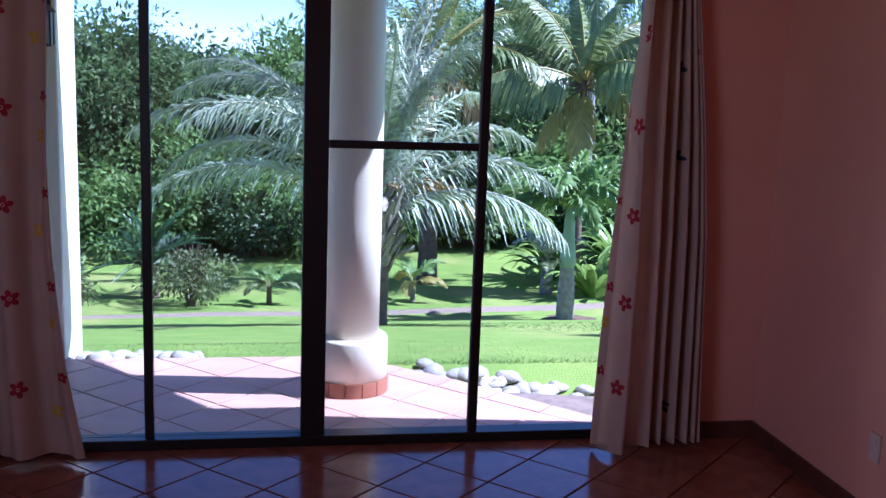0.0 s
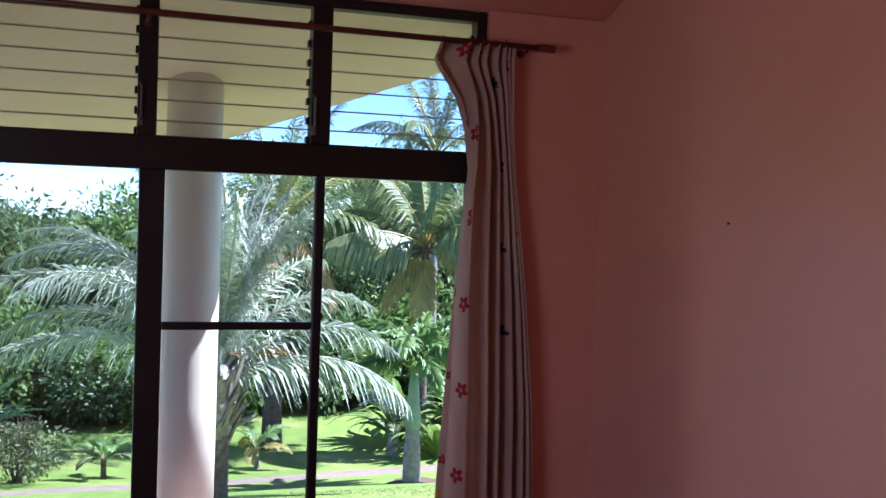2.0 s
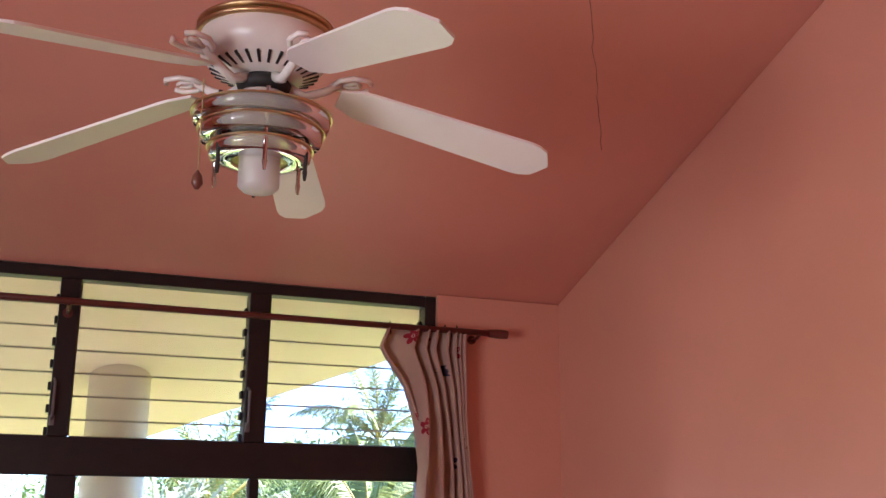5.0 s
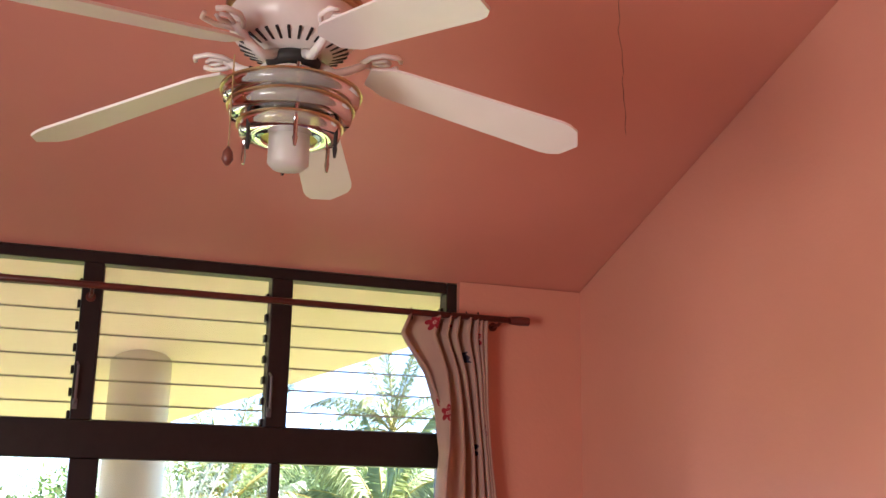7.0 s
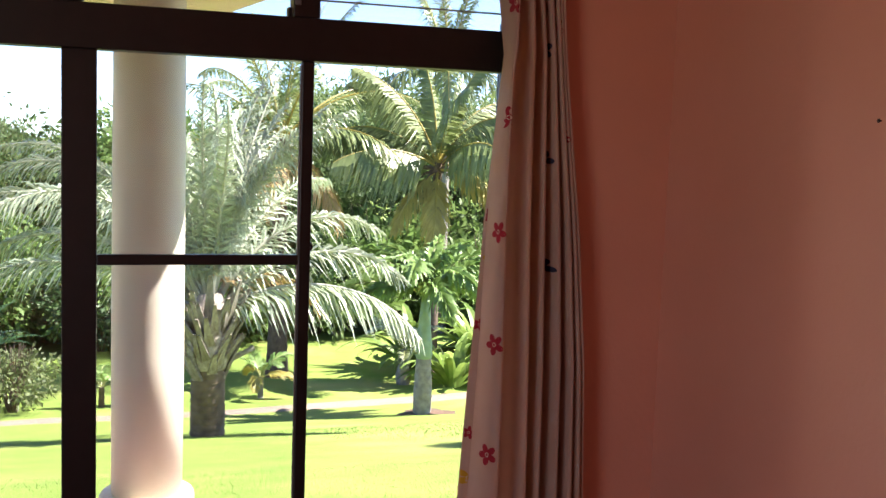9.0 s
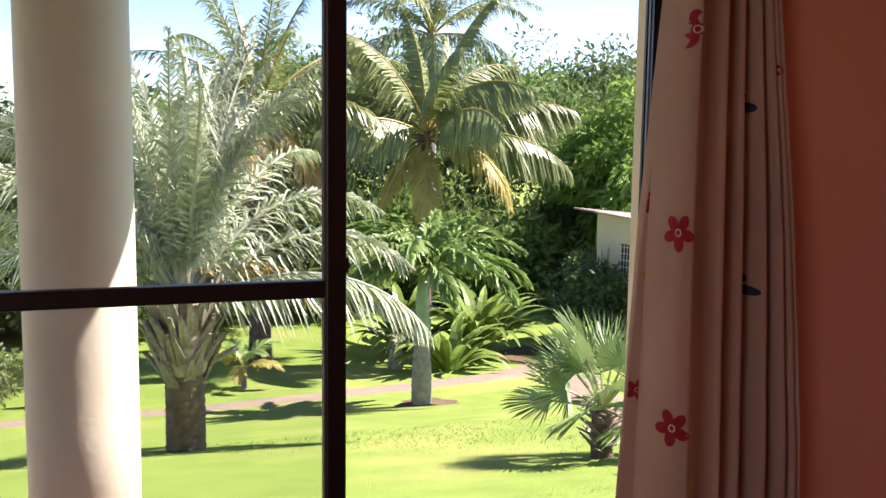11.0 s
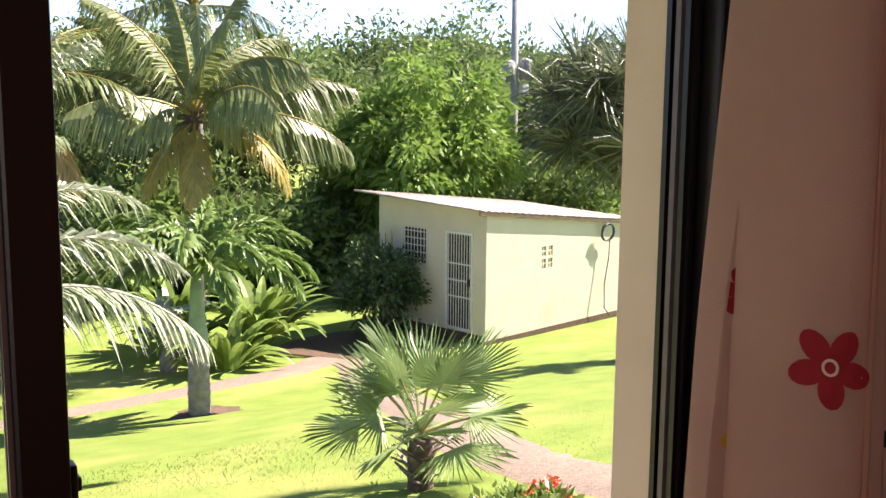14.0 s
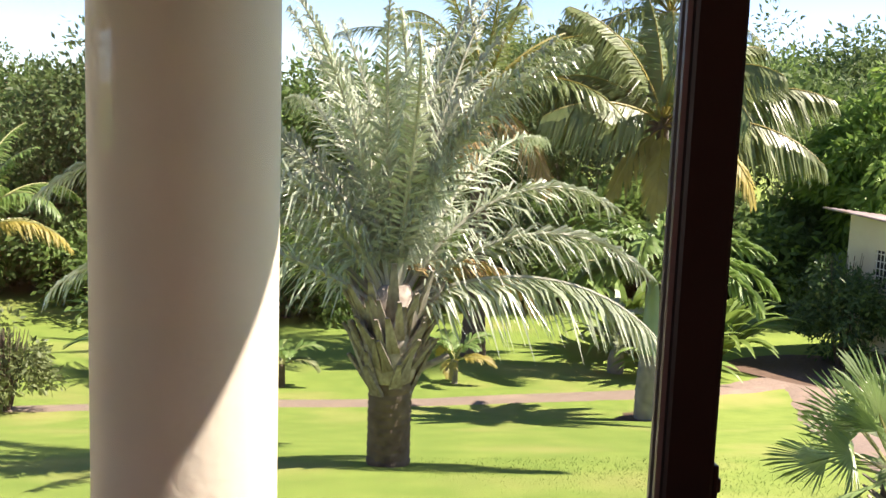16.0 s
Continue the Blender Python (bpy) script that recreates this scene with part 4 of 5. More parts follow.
def place_fronds(th, crown, fronds, seed, leaflets, leaf_len, leaf_w, leaf, stalk, opt, label=""):
    """Feather leaves set one by one. fronds: azimuth, length, elevation, droop."""
    rr_ = random.Random(seed)
    for k, (az, ln, e0, droop) in enumerate(fronds):
        me = frond(seed * 57 + k, ln, e0, droop, int(leaflets * max(0.6, ln / 3.2)), leaf_len * rr_.uniform(0.9, 1.1), leaf_w, **opt).mesh("frond", [leaf, stalk])
        part("frond", me, None, th, label, m=Matrix.Translation(crown) @ Matrix.Rotation(radians(az), 4, "Z") @ Matrix.Rotation(rr_.uniform(-0.15, 0.15), 4, "X"))


STALK = material("palm_stalk", (0.34, 0.33, 0.13), (0.24, 0.25, 0.09), 5, 0.5)
STALK_SILVER = material("silver_stalk", (0.40, 0.40, 0.30), (0.28, 0.27, 0.20), 5, 0.6)


def on_ground(x, y, dz=0.0):
    return (x, y, ground_z(x, y) + dz)


# silvery feather palm on the near lawn, with old leaf bases wrapped round its stem
SX, SY = 1.10, 8.0
sz = ground_z(SX, SY)
O = dict(lift=22, hang=1.5, plane=45, start=0.16, rachis=0.03)
silver = thing("silver_palm", (SX, SY, sz), "large silvery feather palm with old leaf bases on its trunk", "palm")
part("trunk", ringed_trunk(0.78, 0.19, 0.185, 14, 3), BARK_BROWN, silver, "", True)
# long arching fronds to the west, one level and one drooping frond to the east, the rest over the crown
SILVER_FRONDS = [(172, 3.4, 76, 118), (186, 3.5, 62, 108), (160, 3.1, 48, 100), (206, 3.2, 66, 105), (196, 3.0, 38, 80), (150, 3.6, 70, 95),
                 (20, 2.6, 64, 100), (-8, 2.5, 50, 98), (48, 3.0, 66, 85), (75, 3.1, 72, 75), (105, 3.2, 70, 80), (128, 3.2, 60, 95)]
place_fronds(silver, (0, 0, 1.30), SILVER_FRONDS, 7, 140, 0.54, 0.0105, LEAF_SILVER, STALK_SILVER, O)
rs = random.Random(14)
place_fronds(silver, (0, 0, 1.34), [(k * 137.5 + rs.uniform(-15, 15), rs.uniform(2.5, 3.1), rs.uniform(76, 88), rs.uniform(25, 75)) for k in range(17)],
             8, 130, 0.54, 0.0105, LEAF_SILVER, STALK_SILVER, O)
bulb = Geo().lathe([(0.17, 0.74), (0.21, 0.80), (0.24, 0.92), (0.27, 1.1), (0.24, 1.35), (0.14, 1.6)], 20)
part("stem_head", bulb, BOOT, silver, "", True)
rr = random.Random(2)
boot_mesh = Geo().add([(-0.11, 0, 0), (0.11, 0, 0), (0.07, 0.05, 0.22), (-0.07, 0.05, 0.22), (0.03, 0.11, 0.46), (-0.03, 0.11, 0.46),
                       (-0.11, -0.04, 0), (0.11, -0.04, 0), (0.07, 0.01, 0.22), (-0.07, 0.01, 0.22), (0.03, 0.085, 0.46), (-0.03, 0.085, 0.46)],
                      [(0, 1, 2, 3), (3, 2, 4, 5), (7, 6, 9, 8), (8, 9, 11, 10), (1, 7, 8, 2), (2, 8, 10, 4), (6, 0, 3, 9), (9, 3, 5, 11), (5, 4, 10, 11), (6, 7, 1, 0)]).mesh("leaf_base", BOOT)
for k in range(80):
    a, lv = k * 2.399, k / 80
    part("leaf_base", boot_mesh, None, silver, m=Matrix.Rotation(a, 4, "Z") @ Matrix.Translation((0, 0.17 + 0.09 * lv + rr.uniform(-0.01, 0.03), 0.66 + 0.72 * lv + rr.uniform(-0.04, 0.04)))
         @ Matrix.Rotation(rr.uniform(-0.30, 0.05) - 0.12, 4, "X") @ Matrix.Rotation(rr.uniform(-0.28, 0.28), 4, "Y") @ Matrix.Diagonal((rr.uniform(0.45, 0.75), 0.8, rr.uniform(0.6, 1.15), 1)))
part("cut_stub", Geo().tube([(0.14, 0, 0.82), (0.32, -0.02, 0.90), (0.50, -0.03, 0.99)], [0.045, 0.032, 0.028], 8), BOOT, silver, "", True)
part("cut_stub", Geo().tube([(-0.14, 0, 0.95), (-0.30, -0.05, 1.13), (-0.36, -0.06, 1.30)], [0.05, 0.035, 0.028], 8), BOOT, silver, "", True)
big = frond(991, 2.6, 26, 84, 96, 0.58, 0.014, lift=-10, hang=1.7, start=0.08, rachis=0.024).mesh("frond", [LEAF_SILVER, STALK_SILVER])
part("frond", big, None, silver, m=Matrix.Translation((0, 0, 1.40)) @ Matrix.Rotation(radians(-12), 4, "Z"))
dry = frond(992, 1.7, 15, 80, 50, 0.42, 0.017, lift=0, hang=1.3, start=0.08, rachis=0.02).mesh("frond", [LEAF_DRY, LEAF_DRY])
part("frond", dry, None, silver, "dried tan frond", m=Matrix.Translation((0, 0, 1.7)) @ Matrix.Rotation(radians(20), 4, "Z"))

# coconut palm behind the foxtail palm
C = dict(lift=-8, hang=1.25, start=0.14, rachis=0.03)
CW = dict(lift=-42, hang=1.9, start=0.13, rachis=0.03)
CX, CY = 7.02, 18.8
coco = thing("coconut_palm", on_ground(CX, CY), "tall coconut palm with arching fronds, lower ones yellowing", "palm")
part("trunk", ringed_trunk(4.9, 0.13, 0.10, 30, 5), BARK_BROWN, coco, "", True)
COCO_FRONDS = [(166, 3.1, 44, 92), (-14, 3.3, 32, 58), (-30, 3.2, 10, 58), (140, 3.2, 62, 62), (178, 3.0, 70, 60), (95, 3.2, 74, 40), (20, 3.1, 62, 80),
               (-45, 2.8, 58, 95), (60, 3.2, 50, 70), (120, 3.0, 30, 60), (-90, 2.6, 72, 70), (200, 2.8, 22, 55), (10, 3.4, 80, 40), (-70, 2.7, 36, 85)]
place_fronds(coco, (0, 0, 4.82), COCO_FRONDS, 12, 118, 0.92, 0.024, LEAF_COCO, LEAF_YELLOW, CW)
place_fronds(coco, (0, 0, 4.74), [(-112, 2.1, -38, 42), (-58, 2.7, 2, 88), (-150, 1.9, -30, 45)], 13, 110, 0.62, 0.022, LEAF_YELLOW, LEAF_YELLOW, C, "yellowing frond")
rs = random.Random(21)
for k in range(26):
    a_, e_ = rs.uniform(0, 6.28), rs.uniform(-0.5, 1.0)
    d_ = Vector((math.cos(a_) * math.cos(e_), math.sin(a_) * math.cos(e_), math.sin(e_)))
    part("dry_stub", Geo().tube([d_ * 0.06, d_ * rs.uniform(0.2, 0.34), d_ * rs.uniform(0.36, 0.55) + Vector((0, 0, -0.06))], [0.03, 0.018, 0.006], 5), BARK_BROWN, coco, m=Matrix.Translation((0, 0, 4.74)))
palm("coconut_palm", on_ground(3.65, 19.7), 5.3, [
    (6, 3.8, 80, 35, 64, 0.62, 0.017, LEAF_COCO, C), (7, 3.6, 52, 75, 64, 0.75, 0.018, LEAF_COCO, C), (6, 3.2, 18, 80, 58, 0.8, 0.018, LEAF_COCO, C),
    (5, 2.8, -28, 50, 50, 0.7, 0.018, LEAF_DRY, C)], "coconut palm with dead fronds hanging round a dark trunk", 15,
    (ringed_trunk(5.4, 0.24, 0.13, 30, 6), BARK_BROWN), (LEAF_COCO, LEAF_YELLOW))
palm("coconut_palm", on_ground(9.3, 25.5), 7.6, [
    (7, 3.6, 78, 40, 60, 0.62, 0.02, LEAF_COCO, C), (8, 3.4, 45, 75, 60, 0.75, 0.02, LEAF_COCO, C), (6, 3.0, 10, 80, 54, 0.75, 0.02, LEAF_COCO, C)],
    "tall slender palm rising out of the woods", 18, (ringed_trunk(7.7, 0.18, 0.12, 30, 8), BARK_GREY), (LEAF_COCO, LEAF_YELLOW))
palm("cane_palm", on_ground(-6.8, 22.5), 2.1, [
    (6, 2.9, 74, 70, 64, 0.55, 0.022, LEAF_FOX, C), (7, 2.8, 50, 95, 64, 0.6, 0.022, LEAF_FOX, C), (5, 2.4, 20, 80, 54, 0.6, 0.022, LEAF_YELLOW, C)],
    "yellow-green palm with arching fronds at the wood's edge", 22, (ringed_trunk(2.2, 0.14, 0.11, 16, 8), BARK_BROWN), (LEAF_FOX, STALK))

# foxtail palm: ringed grey trunk, green crownshaft, bushy fronds
F = dict(lift=20, hang=0.9, plane=42, start=0.16, rachis=0.016)
fx = palm("foxtail_palm", on_ground(5.20, 13.36), 2.08, [
    (4, 1.4, 74, 75, 80, 0.36, 0.030, LEAF_FOX, F), (9, 2.0, 50, 100, 100, 0.42, 0.032, LEAF_FOX, F), (8, 1.9, 28, 90, 96, 0.42, 0.032, LEAF_FOX, F)],
    "young foxtail palm with grey ringed trunk and green crownshaft", 25, (ringed_trunk(1.05, 0.145, 0.13, 11, 4, 0.02), BARK_GREY), (LEAF_FOX, STALK))
part("crownshaft", Geo().lathe([(0.13, 1.0), (0.15, 1.06), (0.14, 1.25), (0.11, 1.5), (0.095, 1.8), (0.06, 2.12)], 20), SHAFT_GREEN, fx, "", True)
part("seed_stalk", Geo().tube([(0.12, 0, 1.10), (0.26, -0.05, 1.2), (0.34, -0.06, 1.06)], 0.02, 6), STALK, fx)
part("seed_stalk", Geo().tube([(-0.12, 0, 1.08), (-0.22, -0.1, 1.16), (-0.3, -0.12, 1.0)], 0.02, 6), STALK, fx)
g = Geo()
g.add([(0, 0, 0.07)] + [(0.5 * math.cos(i * 0.314) * (1 + 0.2 * math.sin(i * 2.1)), 0.4 * math.sin(i * 0.314), 0.015) for i in range(20)], [(0, i, i % 20 + 1) for i in range(1, 21)])
tagged(part("soil_ring", g, SOIL, None, m=Matrix.Translation(on_ground(5.3, 13.35))), "bare soil ring round the palm trunk", "soil", "", "structure")

# low fan palm close to the house
FPX, FPY = 3.90, 4.84
fp = thing("fan_palm", on_ground(FPX, FPY), "small fan palm with stiff split leaves and shaggy stem", "palm")
part("trunk", ringed_trunk(0.36, 0.09, 0.085, 7, 9), BARK_BROWN, fp, "", True)
rr = random.Random(31)
for k in range(26):
    a = k * 2.4
    part("leaf_base", boot_mesh, None, fp, m=Matrix.Rotation(a, 4, "Z") @ Matrix.Translation((0, 0.075, 0.05 + 0.27 * k / 26)) @ Matrix.Rotation(rr.uniform(-0.9, -0.4), 4, "X") @ Matrix.Scale(0.30, 4))
fan_meshes = [fan_leaf(40 + k, 0.44, 34, (105, 120, 95)[k], (0.34, 0.40, 0.46)[k]).mesh("fan_leaf", [LEAF_FAN, STALK]) for k in range(3)]
for k in range(17):
    a = k * 2.399 + 0.3
    el = 80 - 84 * (k / 16) ** 0.95
    m = Matrix.Translation((0, 0, 0.38)) @ Matrix.Rotation(a, 4, "Z") @ Matrix.Rotation(radians(-el), 4, "Y") @ Matrix.Rotation(rr.uniform(-0.5, 0.5), 4, "X") @ Matrix.Scale(rr.uniform(0.85, 1.05), 4)
    part("fan_leaf", fan_meshes[k % 3], None, fp, m=m)

# little palms on the far lawn
P = dict(lift=15, hang=0.7, start=0.2, rachis=0.012)
pups = "young palms on the lawn"
palm("young_palm", on_ground(2.95, 17.2), 0.42, [(4, 0.95, 62, 85, 22, 0.34, 0.024, LEAF_FOX, P), (3, 0.85, 25, 80, 20, 0.3, 0.024, LEAF_YELLOW, P)],
     "young palm with a few green and yellow fronds", 33, (ringed_trunk(0.45, 0.06, 0.05, 6, 2), BARK_GREY), (LEAF_FOX, STALK), group=pups)
palm("young_palm", on_ground(-0.1, 17.0), 0.38, [(4, 0.85, 60, 85, 22, 0.32, 0.024, LEAF_FOX, P), (3, 0.75, 30, 90, 20, 0.28, 0.024, LEAF_OLIVE, P)],
     "young palm with drooping olive fronds on the lawn", 34, (ringed_trunk(0.40, 0.065, 0.05, 6, 2), BARK_BROWN), (LEAF_FOX, STALK), group=pups)
palm("young_palm", on_ground(6.2, 18.2), 0.75, [(5, 1.2, 62, 90, 26, 0.36, 0.022, LEAF_SILVER, P), (4, 1.0, 20, 85, 22, 0.34, 0.022, LEAF_OLIVE, P)],
     "young bottle palm with swollen pale grey base", 35, (Geo().lathe([(0.12, -0.2), (0.16, 0.08), (0.17, 0.2), (0.13, 0.38), (0.07, 0.5), (0.05, 0.78)], 18), BARK_GREY), (LEAF_FOX, STALK), group=pups)

# cycad, wispy shrub and others to the west
K = dict(lift=30, hang=0.15, start=0.1, rachis=0.012)
palm("cycad", on_ground(-2.6, 17.9), 0.7, [(12, 1.5, 72, 55, 48, 0.22, 0.008, LEAF_CYCAD, K), (14, 1.5, 42, 55, 48, 0.22, 0.008, LEAF_CYCAD, K), (12, 1.4, 12, 45, 44, 0.22, 0.008, LEAF_CYCAD, K)],
     "dark green cycad with stiff radiating fronds", 41, (ringed_trunk(0.7, 0.2, 0.18, 8, 2), BARK_BROWN), (LEAF_CYCAD, LEAF_CYCAD), category="cycad")
bush("wispy_shrub", on_ground(-1.65, 16.7), 0.85, 1.55, LEAF_OLIVE, 0.11, 43, "wispy olive-green shrub with many upright stems", 36, 60, stems=26)
bush("wispy_shrub", on_ground(-3.95, 14.4), 0.7, 1.5, LEAF_OLIVE, 0.11, 44, "wispy olive-green shrub beside the gravel path", 36, 70, stems=26)


def strap_plant(name, at, count, length, width, leaf, seed, label):
    th = thing(name, at, label, "shrub")
    rr_ = random.Random(seed)
    for k in range(count):
        a, e0, ln = rr_.uniform(0, 6.28), rr_.uniform(35, 85), length * rr_.uniform(0.65, 1.1)
        gg, p, n = Geo(), Vector((0.18 * math.cos(a), 0.18 * math.sin(a), 0)), 8
        vs_ = []
        for i in range(n + 1):
            s = i / n
            w = width * math.sin(math.pi * (0.08 + 0.92 * s) ** 0.8) * 0.5 + 0.006
            sd = Vector((-math.sin(a), math.cos(a), 0)) * w
            vs_ += [p - sd + Vector((0, 0, w * 0.35)), p, p + sd + Vector((0, 0, w * 0.35))]
            ang = radians(e0 - 95 * s ** 1.8)
            p = p + Vector((math.cos(a) * math.cos(ang), math.sin(a) * math.cos(ang), math.sin(ang))) * ln / n
        gg.add(vs_, [(3 * i + q, 3 * i + q + 1, 3 * i + q + 4, 3 * i + q + 3) for i in range(n) for q in (0, 1)])
        part("strap_leaf", gg, leaf, th)
    return th


strap_plant("strap_leaf_plant", on_ground(8.5, 19.4), 54, 2.1, 0.27, LEAF_STRAP, 51, "large clump of broad arching strap leaves")
strap_plant("strap_leaf_plant", on_ground(7.0, 20.2), 44, 2.1, 0.27, LEAF_STRAP, 52, "clump of broad yellow-green strap leaves in shade")
strap_plant("strap_leaf_plant", on_ground(7.2, 17.75), 34, 1.5, 0.22, LEAF_STRAP, 57, "clump of arching strap leaves before the tall palm")
bush("shed_shrub", on_ground(11.1, 18.9), 1.05, 2.9, LEAF_DARK, 0.12, 53, "dense dark green shrub against the shed", 70, 110)
bush("hedge_shrub", on_ground(-0.2, 23.6), 1.5, 2.3, LEAF_DARK, 0.15, 54, "dark rounded hedge shrub before the woods", 80, 90, group="hedge shrubs")

# flowering shrub by the door
fs_ = bush("flowering_shrub", on_ground(3.76, 3.46, -0.04), 0.28, 0.10, LEAF_STRAP, 0.07, 55, "low shrub with coral red flower heads", 26, 60)
rr = random.Random(77)
for k in range(16):
    a, rad = rr.uniform(0, 6.28), 0.30 * math.sqrt(rr.random())
    v, f = crown_geo(seed=600 + k, clumps=9, per=9, size=0.028, radius=0.05, centre=(0, 0, 0), clump_r=0.6, aspect=0.8, droop=0)
    gq = Geo()
    gq.v, gq.f, gq.s = v, f, [0] * len(f)
    part("flower_head", gq, PETAL, fs_, m=Matrix.Translation((rad * math.cos(a), rad * math.sin(a), 0.05 + 0.06 * rr.random())))

# bright broad-leaved tree behind the shed
tree("broadleaf_tree", on_ground(15.6, 25.0), 5.95, 2.65, LEAF_MANGO, 0.29, 61, "rounded bright green broadleaf tree behind the shed", 210, 160, (1, 1, 1.0), clump_r=0.24, leaf_shape=(0.34, 0.7))
# spiky-leaved tree at the east
sp = thing("screw_pine", on_ground(21.9, 23.3), "dark tree with rosettes of long narrow leaves", "tree")
part("trunk", limbs(62, 5.0, 0.17, 10, 1.9), BARK_GREY, sp, "", True)
rr = random.Random(63)
rosettes = []
for k in range(5):
    gq = Geo()
    for j in range(110):
        d = Vector((rr.gauss(0, 1), rr.gauss(0, 1), rr.gauss(0.45, 0.8))).normalized()
        ln = rr.uniform(1.4, 2.1)
        w = d.cross(Vector((rr.gauss(0, 1), rr.gauss(0, 1), rr.gauss(0, 1)))).normalized() * 0.03
        e = d * ln
        gq.add([-w, w, e * 0.55 + w * 0.8 + Vector((0, 0, -0.03)), e * 0.55 - w * 0.8 + Vector((0, 0, -0.03)), e + Vector((0, 0, -0.32 * ln * (1 - abs(d.z))))], [(0, 1, 2, 3), (3, 2, 4)])
    rosettes.append(gq.mesh("leaf_rosette", LEAF_SPIKE))
for k in range(44):
    a, rad = rr.uniform(0, 6.28), 2.2 * math.sqrt(rr.random())
    part("leaf_rosette", rosettes[k % 5], None, sp, m=Matrix.Translation((rad * math.cos(a), rad * math.sin(a), 5.4 + rr.uniform(-2.6, 1.6) * (1 - 0.2 * rad))) @ Matrix.Rotation(rr.uniform(0, 6.28), 4, "Z"))

# unseen palm on the east lawn, added to shade the grass before the shed
east = thing("palm", on_ground(14.2, 10.9), "unseen slender palm added to shade the lawn", "palm")
part("trunk", ringed_trunk(4.3, 0.15, 0.11, 26, 17), BARK_GREY, east, "", True)
rs = random.Random(19)
place_fronds(east, (0, 0, 4.25), [(k * 137.5, rs.uniform(1.8, 2.2), rs.uniform(25, 75), rs.uniform(60, 95)) for k in range(16)], 19, 90, 0.55, 0.024, LEAF_COCO, LEAF_YELLOW, C)
# woods: several kinds of tree, repeated along the edge of the garden
woods = "trees of the surrounding woods"
kinds = [tree("woodland_tree", on_ground(-5.0, 29.0), 6.4, 2.9, LEAF_WOOD, 0.24, 71, "dense green woodland tree", 110, 90, group=woods),
         tree("woodland_tree", on_ground(1.0, 29.5), 6.2, 2.7, LEAF_WOOD_LIGHT, 0.26, 72, "lighter green woodland tree with loose crown", 100, 90, group=woods),
         tree("woodland_tree", on_ground(6.5, 31.0), 7.0, 3.0, LEAF_WOOD, 0.22, 73, "tall dark woodland tree with broken crown", 110, 90, (1, 1, 1.0), group=woods)]
rr = random.Random(81)
spots = []
for row, (y0, hgt) in enumerate(((29, 0.98), (34, 1.06), (40, 1.2), (47, 1.4))):
    for i in range(15):
        spots.append((-30 + i * 4.6 + rr.uniform(-1.4, 1.4) + 1.5 * row, y0 + rr.uniform(-1.6, 1.6) + (0.12 * max(0, -30 + i * 4.6) if row == 0 else 0), hgt * rr.uniform(0.85, 1.12)))
for i, (x, y, s) in enumerate(spots):
    s *= float(np.interp(x, [2.0, 10.0], [0.72, 1.0]))
    copy_thing(kinds[i % 3], Matrix.Translation(on_ground(x, y)) @ Matrix.Rotation(rr.uniform(0, 6.28), 4, "Z") @ Matrix.Scale(s, 4))
# understorey in front of them
shr = [bush("undergrowth", on_ground(2.0, 24.8), 1.7, 2.6, LEAF_WOOD, 0.2, 91, "mid-green undergrowth shrub at the wood's edge", 70, 80, group="undergrowth"),
       bush("undergrowth", on_ground(-3.4, 24.2), 1.6, 2.9, LEAF_WOOD_LIGHT, 0.22, 92, "light green undergrowth shrub at the wood's edge", 70, 80, group="undergrowth")]
for i in range(24):
    x = -26 + i * 1.95 + rr.uniform(-0.6, 0.6)
    y = 25.5 + rr.uniform(-1.3, 1.6) + 0.0022 * (x - 3) ** 2
    copy_thing(shr[i % 2], Matrix.Translation(on_ground(x, y)) @ Matrix.Rotation(rr.uniform(0, 6.28), 4, "Z") @ Matrix.Scale(rr.uniform(0.8, 1.25), 4))


for i in range(26):
    x = -30 + i * 2.5 + rr.uniform(-0.8, 0.8)
    copy_thing(shr[i % 2], Matrix.Translation(on_ground(x, 28.6 + rr.uniform(-0.8, 1.2))) @ Matrix.Rotation(rr.uniform(0, 6.28), 4, "Z") @ Matrix.Scale(rr.uniform(1.3, 1.7), 4))


# ---- shed ----
A2 = math.atan2(0.242, 0.968)
shed = thing("shed", (12.31, 16.6, -3.33), "small cream block shed with mono-pitch roof and barred door", "shed")
shed.rotation_euler = (0, 0, A2)
LX, LY = 5.15, 3.25            # along the long side, along the door side


def roof_h(x, y):
    return 2.70 - 0.11 * x + 0.037 * y


g = Geo()
T = 0.14
# door side x = 0..T with door and window openings, as wall pieces
def shed_piece(x0, x1, y0, y1, z0, z1=None):
    gg = Geo()
    tops = [z1] * 4 if z1 else [roof_h(x0, y0), roof_h(x1, y0), roof_h(x1, y1), roof_h(x0, y1)]
    gg.add([(x0, y0, z0), (x1, y0, z0), (x1, y1, z0), (x0, y1, z0), (x0, y0, tops[0]), (x1, y0, tops[1]), (x1, y1, tops[2]), (x0, y1, tops[3])],
           [(3, 2, 1, 0), (4, 5, 6, 7), (0, 1, 5, 4), (1, 2, 6, 5), (2, 3, 7, 6), (3, 0, 4, 7)])
    return gg


D0, D1, DH = 0.36, 1.14, 2.24
W0, W1, WZ0, WZ1 = 1.75, 2.45, 1.45, 2.2
for a in ((0, T, 0, D0, -0.6), (0, T, D1, W0, -0.6), (0, T, W1, LY, -0.6), (0, T, D0, D1, DH), (0, T, W0, W1, WZ1)):
    part("wall_panel", shed_piece(*a), SHED_WALL, shed)
for a in ((0, T, W0, W1, -0.6, WZ0), (0, T, D0, D1, -0.6, 0.16)):
    part("wall_panel", shed_piece(*a), SHED_WALL, shed)
